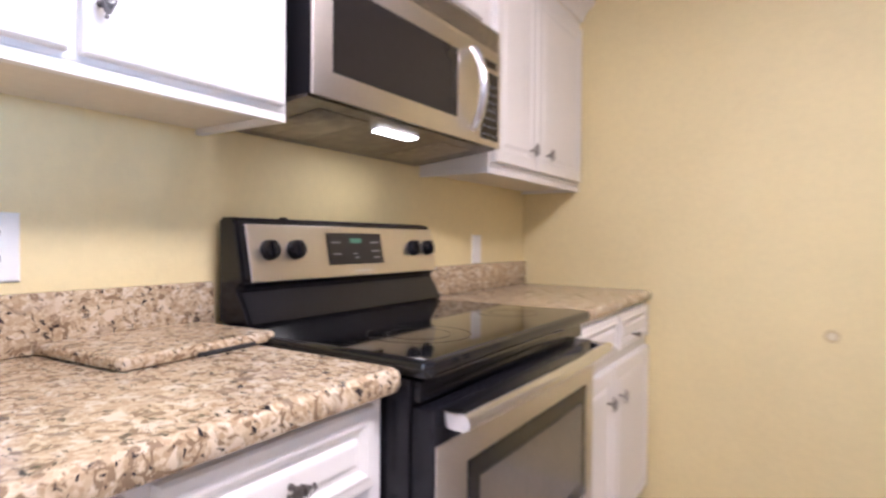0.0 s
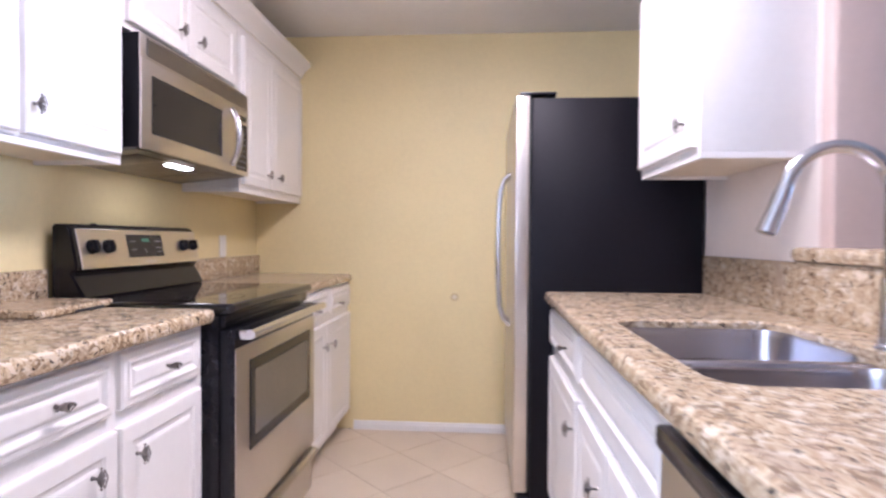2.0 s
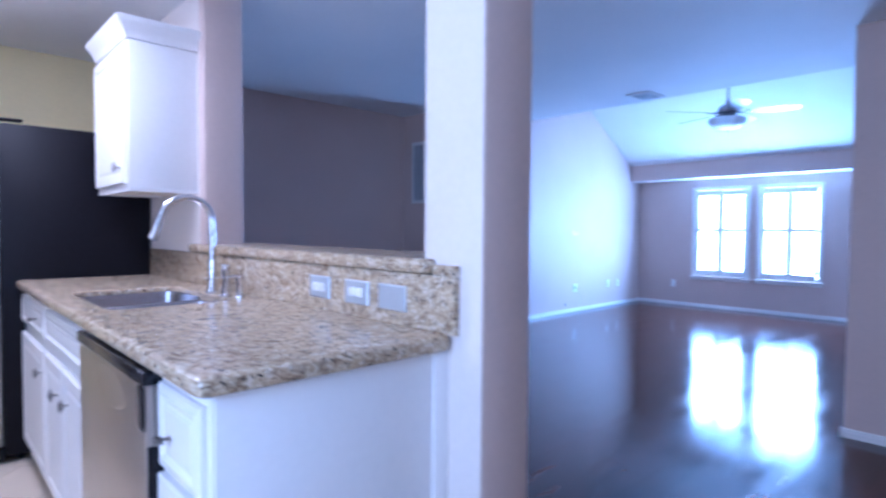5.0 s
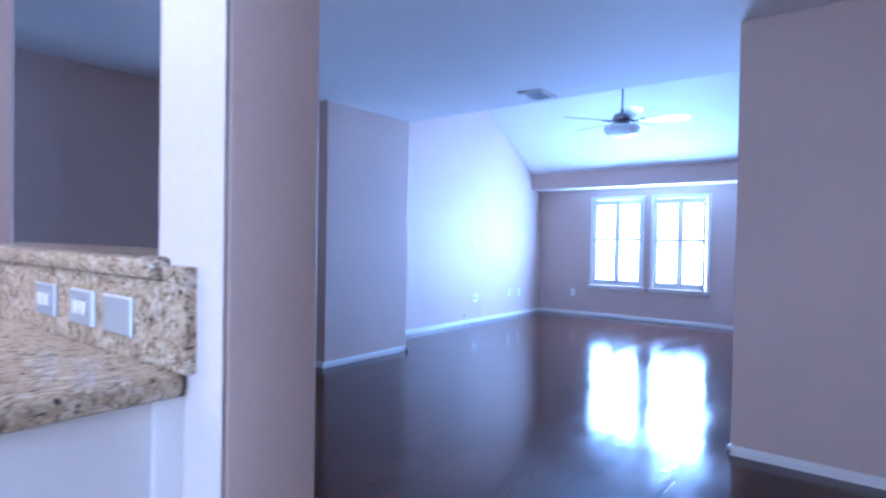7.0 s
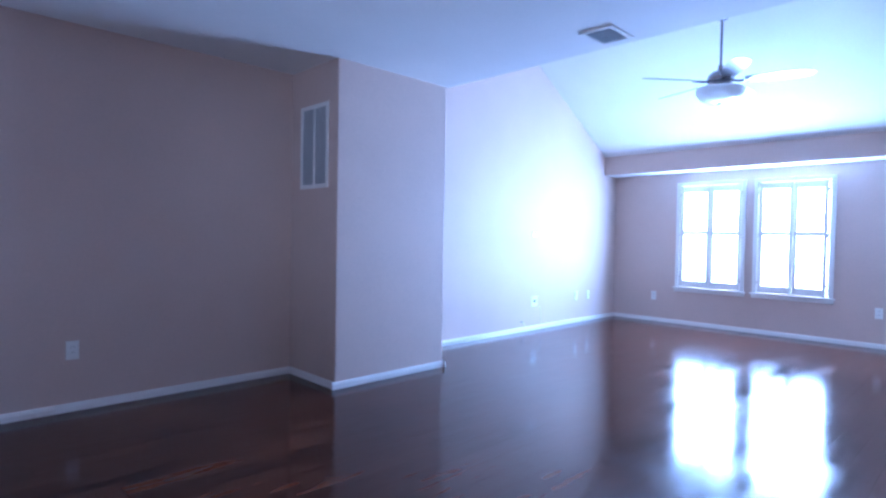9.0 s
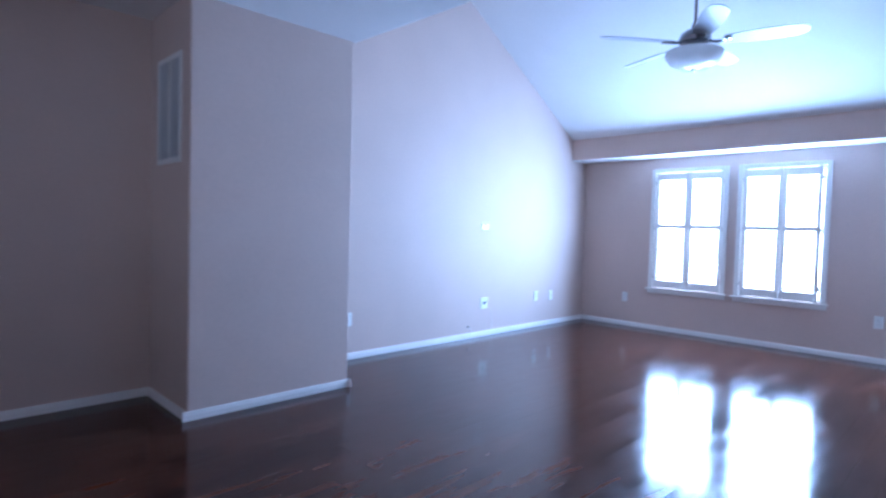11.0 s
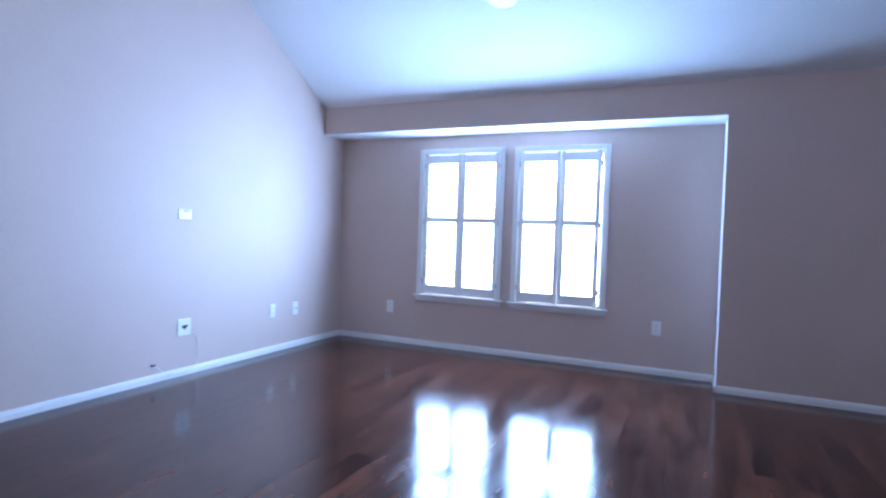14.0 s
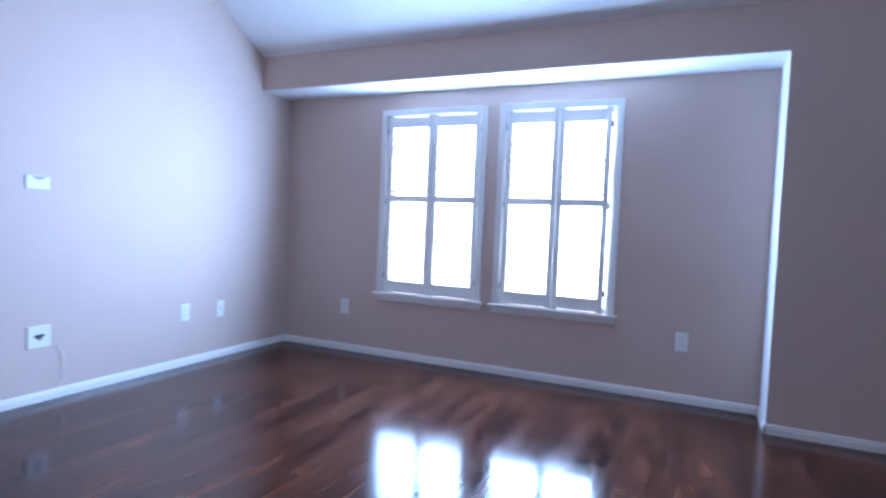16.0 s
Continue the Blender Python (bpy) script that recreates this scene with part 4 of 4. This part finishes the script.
def window(y1, y0, gap):
    """One shuttered window; y1 is the edge towards the north, gap a slit left beside the south leaf."""
    w = tagged(new("window_1" if y1 > 1.5 else "window_2"), "white-framed window behind open plantation shutters", "", "", "structure")
    bm = bmesh.new()
    c = 0.042
    for a in ((XE - 0.016, y0 - 0.002, SILL, XE + 0.10, y0 + c, HEAD), (XE - 0.016, y1 - c, SILL, XE + 0.10, y1 + 0.002, HEAD), (XE - 0.016, y0 + c, HEAD - c, XE + 0.10, y1 - c, HEAD + 0.002)):
        box(bm, *a, 0.003)
    part("frame", bm, TRIM, w, smooth=False)
    s = part("sill", boxed(XE - 0.050, y0 - 0.022, SILL - 0.020, XE + 0.10, y1 + 0.022, SILL - 0.0005, bevel=0.006), TRIM, w)
    part("apron", boxed(XE - 0.016, y0 - 0.008, SILL - 0.062, XE - 0.0005, y1 + 0.008, SILL - 0.0205, bevel=0.003), TRIM, s)
    a, b, lo, hi = y0 + c + 0.002, y1 - c - 0.002, SILL + 0.002, HEAD - c - 0.002
    mid = (a + b) / 2
    sash = bmesh.new()
    for q in ((a, a + 0.03, lo, hi), (b - 0.03, b, lo, hi), (a + 0.03, b - 0.03, lo, lo + 0.03), (a + 0.03, b - 0.03, hi - 0.03, hi), (a + 0.03, b - 0.03, 1.178, 1.212)):
        box(sash, XE + 0.078, q[0], q[2], XE + 0.098, q[1], q[3])
    part("sash", sash, TRIM, w, smooth=False)
    for z0, z1 in ((lo + 0.031, 1.177), (1.213, hi - 0.031)):
        g = part("pane", boxed(XE + 0.086, a + 0.031, z0, XE + 0.090, b - 0.031, z1), GLASS, w, smooth=False)
        g.visible_shadow = False
    st, x0, x1 = 0.036, XE + 0.002, XE + 0.030
    for k, (p, q) in enumerate(((a + gap, mid - 0.002), (mid + 0.002, b - 0.006))):
        leaf = bmesh.new()
        for r in ((p, p + st, lo, hi), (q - st, q, lo, hi)):
            box(leaf, x0, r[0], r[2], x1, r[1], r[3], 0.002)
        for z0, z1 in ((lo + 0.006, lo + 0.088), (1.178, 1.222), (hi - 0.086, hi - 0.012)):
            box(leaf, x0 + 0.001, p + st, z0, x1 - 0.001, q - st, z1, 0.002)
        sh = part("shutter", leaf, TRIM, w, "white shutter leaf", smooth=False)
        for z0, z1 in ((lo + 0.088, 1.178), (1.222, hi - 0.086)):
            n = int((z1 - z0) / 0.052)
            for i in range(n):
                z = z0 + (i + 0.5) * (z1 - z0) / n
                key = round(q - p, 3)
                if key not in LOUVRE:
                    l = q - p - 2 * st - 0.003
                    bm = bmesh.new()
                    prof = [(-0.029, 0), (-0.020, 0.0035), (0.0, 0.0048), (0.020, 0.0035), (0.029, 0), (0.020, -0.0035), (0.0, -0.0048), (-0.020, -0.0035)]
                    prism(bm, prof, -l / 2, l / 2)
                    LOUVRE[key] = mesh("louvre", bm, TRIM)
                ob = new("louvre", LOUVRE[key])
                ob.parent = sh
                ob.matrix_basis = pose(XE + 0.016, (p + q) / 2, z) @ Matrix.Rotation(radians(8), 4, "Y")
        for z in (0.62, 1.18, 1.70):
            y = p - 0.004 if k == 0 else q + 0.002
            part("hinge", boxed(x0 - 0.008, y - (0.010 if k == 0 else 0.004), z - 0.022, x0 + 0.012, y + 0.004, z + 0.022, bevel=0.002), CHROME, sh)


GLASS = bpy.data.materials.new("window_glass")
GLASS.use_nodes = True
gb = GLASS.node_tree.nodes["Principled BSDF"]
gb.inputs["Transmission Weight"].default_value, gb.inputs["Roughness"].default_value, gb.inputs["IOR"].default_value = 1.0, 0.0, 1.02
LOUVRE = {}
window(WIN[1][0], WIN[1][1], 0.008)
window(WIN[0][0], WIN[0][1], 0.030)


def fan():
    c = thing("ceiling_fan", "five-blade silver ceiling fan with an opal bowl light", "ceiling fan", pose(7.209, 0.662, -0.012))
    zc = 0.012 + SPRING + (XN - 7.209) * (TOP - SPRING) / (XN - EDGE)
    part("canopy", lathe(bmesh.new(), [(0.030, zc - 0.095), (0.055, zc - 0.080), (0.068, zc - 0.05), (0.070, zc + 0.03)], 24), FANMETAL, c)
    part("downrod", tube(bmesh.new(), [(0, 0, 2.665), (0, 0, zc - 0.09)], 0.0115, 12), FANMETAL, c, "long slim rod")
    part("coupling", lathe(bmesh.new(), [(0.022, 2.66), (0.026, 2.675), (0.022, 2.715), (0.014, 2.72)], 16), FANMETAL, c)
    m = part("motor", lathe(bmesh.new(), [(0.035, 2.665), (0.070, 2.655), (0.100, 2.630), (0.112, 2.600), (0.112, 2.570), (0.095, 2.555), (0.090, 2.535), (0.060, 2.53)], 28), FANMETAL, c)
    part("switch_housing", lathe(bmesh.new(), [(0.075, 2.5295), (0.080, 2.515), (0.150, 2.508), (0.150, 2.503)], 28), FANMETAL, c)
    part("bowl", lathe(bmesh.new(), [(0.196, 2.5025), (0.206, 2.490), (0.200, 2.458), (0.168, 2.414), (0.112, 2.384), (0.015, 2.370)], 32), OPAL, c, "opal glass bowl")
    part("finial", lathe(bmesh.new(), [(0.020, 2.3695), (0.022, 2.364), (0.013, 2.356), (0.004, 2.351)], 14), FANMETAL, c)
    for k in range(5):
        turn = Matrix.Rotation(radians(-3 + 72 * k), 4, "Z")
        arm = bmesh.new()
        tube(arm, [(0.095, 0, 2.572), (0.14, 0, 2.560), (0.19, 0, 2.556)], [0.013, 0.011, 0.009], 8)
        box(arm, 0.165, -0.034, 2.5555, 0.250, 0.034, 2.5605, 0.002)
        a = part("blade_arm", arm, FANMETAL, c, at=turn)
        bm = bmesh.new()
        up, dn = [], []
        n = 18
        prof = []
        for i in range(n + 1):
            u = i / n
            x = 0.20 + 0.53 * u
            half = 0.045 + 0.036 * math.sin(math.pi * min(1, u * 0.75 + 0.08))
            if u > 0.86:
                half *= math.sqrt(max(0.0, 1 - ((u - 0.86) / 0.145) ** 2))
            prof.append((x, half))
        outlinepts = [(x, -h) for x, h in prof] + [(x, h) for x, h in prof[::-1]]
        for z, lst in ((0.0032, up), (-0.0032, dn)):
            for x, y in outlinepts:
                lst.append(bm.verts.new((x, y, z)))
        bm.faces.new(up)
        bm.faces.new(dn[::-1])
        for i in range(len(up)):
            bm.faces.new((up[i], up[(i + 1) % len(up)], dn[(i + 1) % len(up)], dn[i]))
        bmesh.ops.recalc_face_normals(bm, faces=bm.faces)
        part("blade", bm, FANBLADE, c, "silver-grey blade", smooth=False, at=turn @ Matrix.Translation((0, 0, 2.5655)) @ Matrix.Rotation(radians(-13), 4, "X"))
    for x, l in ((0.05, 0.16), (-0.05, 0.13)):
        part("pull_chain", tube(bmesh.new(), [(x, 0.085, 2.525), (x, 0.087, 2.525 - l)], 0.0012, 6), FANMETAL, c)


fan()


def grille(name, label, where, w, h, cols, n, tilt=-38):
    """A louvred cover in the local xz plane, front towards -y, from the origin."""
    c = thing(name, label, "vent", where, "air vents")
    f = bmesh.new()
    e = 0.030
    for a in ((0, 0, w, e), (0, h - e, w, h), (0, e, e, h - e), (w - e, e, w, h - e)):
        box(f, a[0], -0.010, a[1], a[2], -0.0005, a[3], 0.002)
    for k in range(1, cols):
        x = e + (w - 2 * e) * k / cols
        box(f, x - 0.009, -0.009, e, x + 0.009, -0.0005, h - e, 0.001)
    part("frame", f, TRIM, c, smooth=False)
    # flat grey sheet stands in for the shade between the slats
    part("shade_backing", boxed(e, -0.0012, e, w - e, -0.0006, h - e), GREYBACK, c)
    shared = {}
    for k in range(cols):
        a, b = e + (w - 2 * e) * k / cols, e + (w - 2 * e) * (k + 1) / cols
        a, b = a + (0.0095 if k else 0.0005), b - (0.0095 if k < cols - 1 else 0.0005)
        key = round(b - a, 4)
        if key not in shared:
            shared[key] = mesh("slat", boxed(0, -0.006, -0.0006, b - a, 0.006, 0.0006), GRILLE)
        for i in range(n):
            ob = new("slat", shared[key])
            ob.parent = c
            ob.matrix_basis = pose(a, -0.0062, e + (i + 0.5) * (h - 2 * e) / n) @ Matrix.Rotation(radians(tilt), 4, "X")


GREYBACK = material("grille_shade_grey", (0.20, 0.21, 0.23), 0.7)
GRILLE = material("grille_slat_paint", (0.66, 0.68, 0.71), 0.4)
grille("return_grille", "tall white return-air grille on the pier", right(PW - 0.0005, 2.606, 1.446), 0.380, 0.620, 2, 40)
grille("ceiling_vent", "white ceiling air vent with angled slats", pose(4.80, 0.635, LC - 0.0005) @ Matrix.Rotation(radians(90), 4, "X"), 0.280, 0.220, 1, 11)

# ---- floors, piece by piece ----
def planks():
    floor = structure("floor_wood", boxed(1.42, SOUTH, -0.012, XE, YN, -0.008), GAP, "dark hand-scraped wood plank floor with a satin sheen")
    stock = {}
    rng = random.Random(4)
    width, gap = 0.125, 0.0005
    y = -2.58
    while y < YN - 0.01:
        x = 1.42 - rng.random() * 1.2
        w = min(width, YN - y)
        while x < XE:
            a, b = max(x, 1.42), min(x + 1.22, XE)
            x += 1.22
            if b - a < 0.05:
                continue
            key = (round(b - a, 2), round(w, 3))
            if key not in stock:
                l = key[0] - gap
                bm = bmesh.new()
                low = [bm.verts.new((p, q, -0.008)) for p, q in ((0, 0), (l, 0), (l, w - gap), (0, w - gap))]
                mid = [bm.verts.new((p, q, -0.0004)) for p, q in ((0, 0), (l, 0), (l, w - gap), (0, w - gap))]
                c = 0.00015
                top = [bm.verts.new((p, q, 0)) for p, q in ((c, c), (l - c, c), (l - c, w - gap - c), (c, w - gap - c))]
                for u, v in ((low, mid), (mid, top)):
                    for k in range(4):
                        bm.faces.new((u[k], u[(k + 1) % 4], v[(k + 1) % 4], v[k]))
                bm.faces.new(top)
                stock[key] = mesh("plank", bm, WOOD)
            ob = new("plank", stock[key])
            ob.parent = floor
            ob.location = (a, y, 0)
        y += width
    far_strip(floor, "south_planks", WOOD, 1.42, XE, SOUTH, -2.581, 1.22, width, gap)


def far_strip(parent, name, mat, x0, x1, y0, y1, dx, dy, gap):
    """The boards or tiles along the south wall, joined into one mesh."""
    bm = bmesh.new()
    y = y1
    k = 0
    while y - dy > y0:
        x = x0 - (k % 3) * dx / 3
        while x < x1:
            a, b = max(x, x0), min(x + dx, x1)
            if b - a > 0.05:
                v = [bm.verts.new(p) for p in ((a, y - dy + gap, 0), (b - gap, y - dy + gap, 0), (b - gap, y, 0), (a, y, 0))]
                bm.faces.new(v)
            x += dx
        y -= dy
        k += 1
    tagged(part(name, bm, mat, parent, smooth=False), kind="stuff")


def clip(poly, axis, value, keep):
    out = []
    for p, q in zip(poly, poly[1:] + poly[:1]):
        inside = [(v[axis] - value) * keep >= 0 for v in (p, q)]
        if inside[0]:
            out.append(p)
        if inside[0] != inside[1]:
            s = (value - p[axis]) / (q[axis] - p[axis])
            out.append((p[0] + s * (q[0] - p[0]), p[1] + s * (q[1] - p[1])))
    return out


def tiles():
    x0, x1, y0, y1 = XL, 1.415, -2.2, YB
    floor = structure("floor_tile", boxed(XL, SOUTH, -0.012, 1.42, YB, -0.003), GROUT, "beige ceramic floor tiles laid diagonally")
    size, gap = 0.325, 0.004
    d = size * math.sqrt(0.5)
    whole = None

    def slab(poly):
        bm = bmesh.new()
        cx, cy = sum(p[0] for p in poly) / len(poly), sum(p[1] for p in poly) / len(poly)
        low = [bm.verts.new((x, y, -0.003)) for x, y in poly]
        mid = [bm.verts.new((x, y, -0.0012)) for x, y in poly]
        top = [bm.verts.new((cx + (x - cx) * 0.985, cy + (y - cy) * 0.985, 0)) for x, y in poly]
        n = len(poly)
        for u, v in ((low, mid), (mid, top)):
            for k in range(n):
                bm.faces.new((u[k], u[(k + 1) % n], v[(k + 1) % n], v[k]))
        bm.faces.new(top)
        bmesh.ops.recalc_face_normals(bm, faces=bm.faces)
        return mesh("tile", bm, TILE)

    r = d - gap * 0.7
    for i in range(-12, 14):
        for j in range(-14, 16):
            cx, cy = TILE_X + (i + j) * d, TILE_Y + (i - j) * d
            poly = [(cx + r, cy), (cx, cy + r), (cx - r, cy), (cx, cy - r)]
            if not (x0 - d < cx < x1 + d and y0 - d < cy < y1 + d):
                continue
            if x0 <= cx - r and cx + r <= x1 and y0 <= cy - r and cy + r <= y1:
                if whole is None:
                    whole = slab([(r, 0), (0, r), (-r, 0), (0, -r)])
                ob = new("tile", whole)
                ob.location = (cx, cy, 0)
            else:
                for axis, value, keep in ((0, x0, 1), (0, x1, -1), (1, y0, 1), (1, y1, -1)):
                    if len(poly) > 2:
                        poly = clip(poly, axis, value, keep)
                if len(poly) < 3 or max(p[0] for p in poly) - min(p[0] for p in poly) < 0.02 or max(p[1] for p in poly) - min(p[1] for p in poly) < 0.02:
                    continue
                ob = new("tile", slab(poly))
            ob.parent = floor
    far_strip(floor, "south_tiles", TILE, x0, x1, SOUTH, y0, size, size, gap)


TILE_X, TILE_Y = 0.005, 2.045
planks()
tiles()
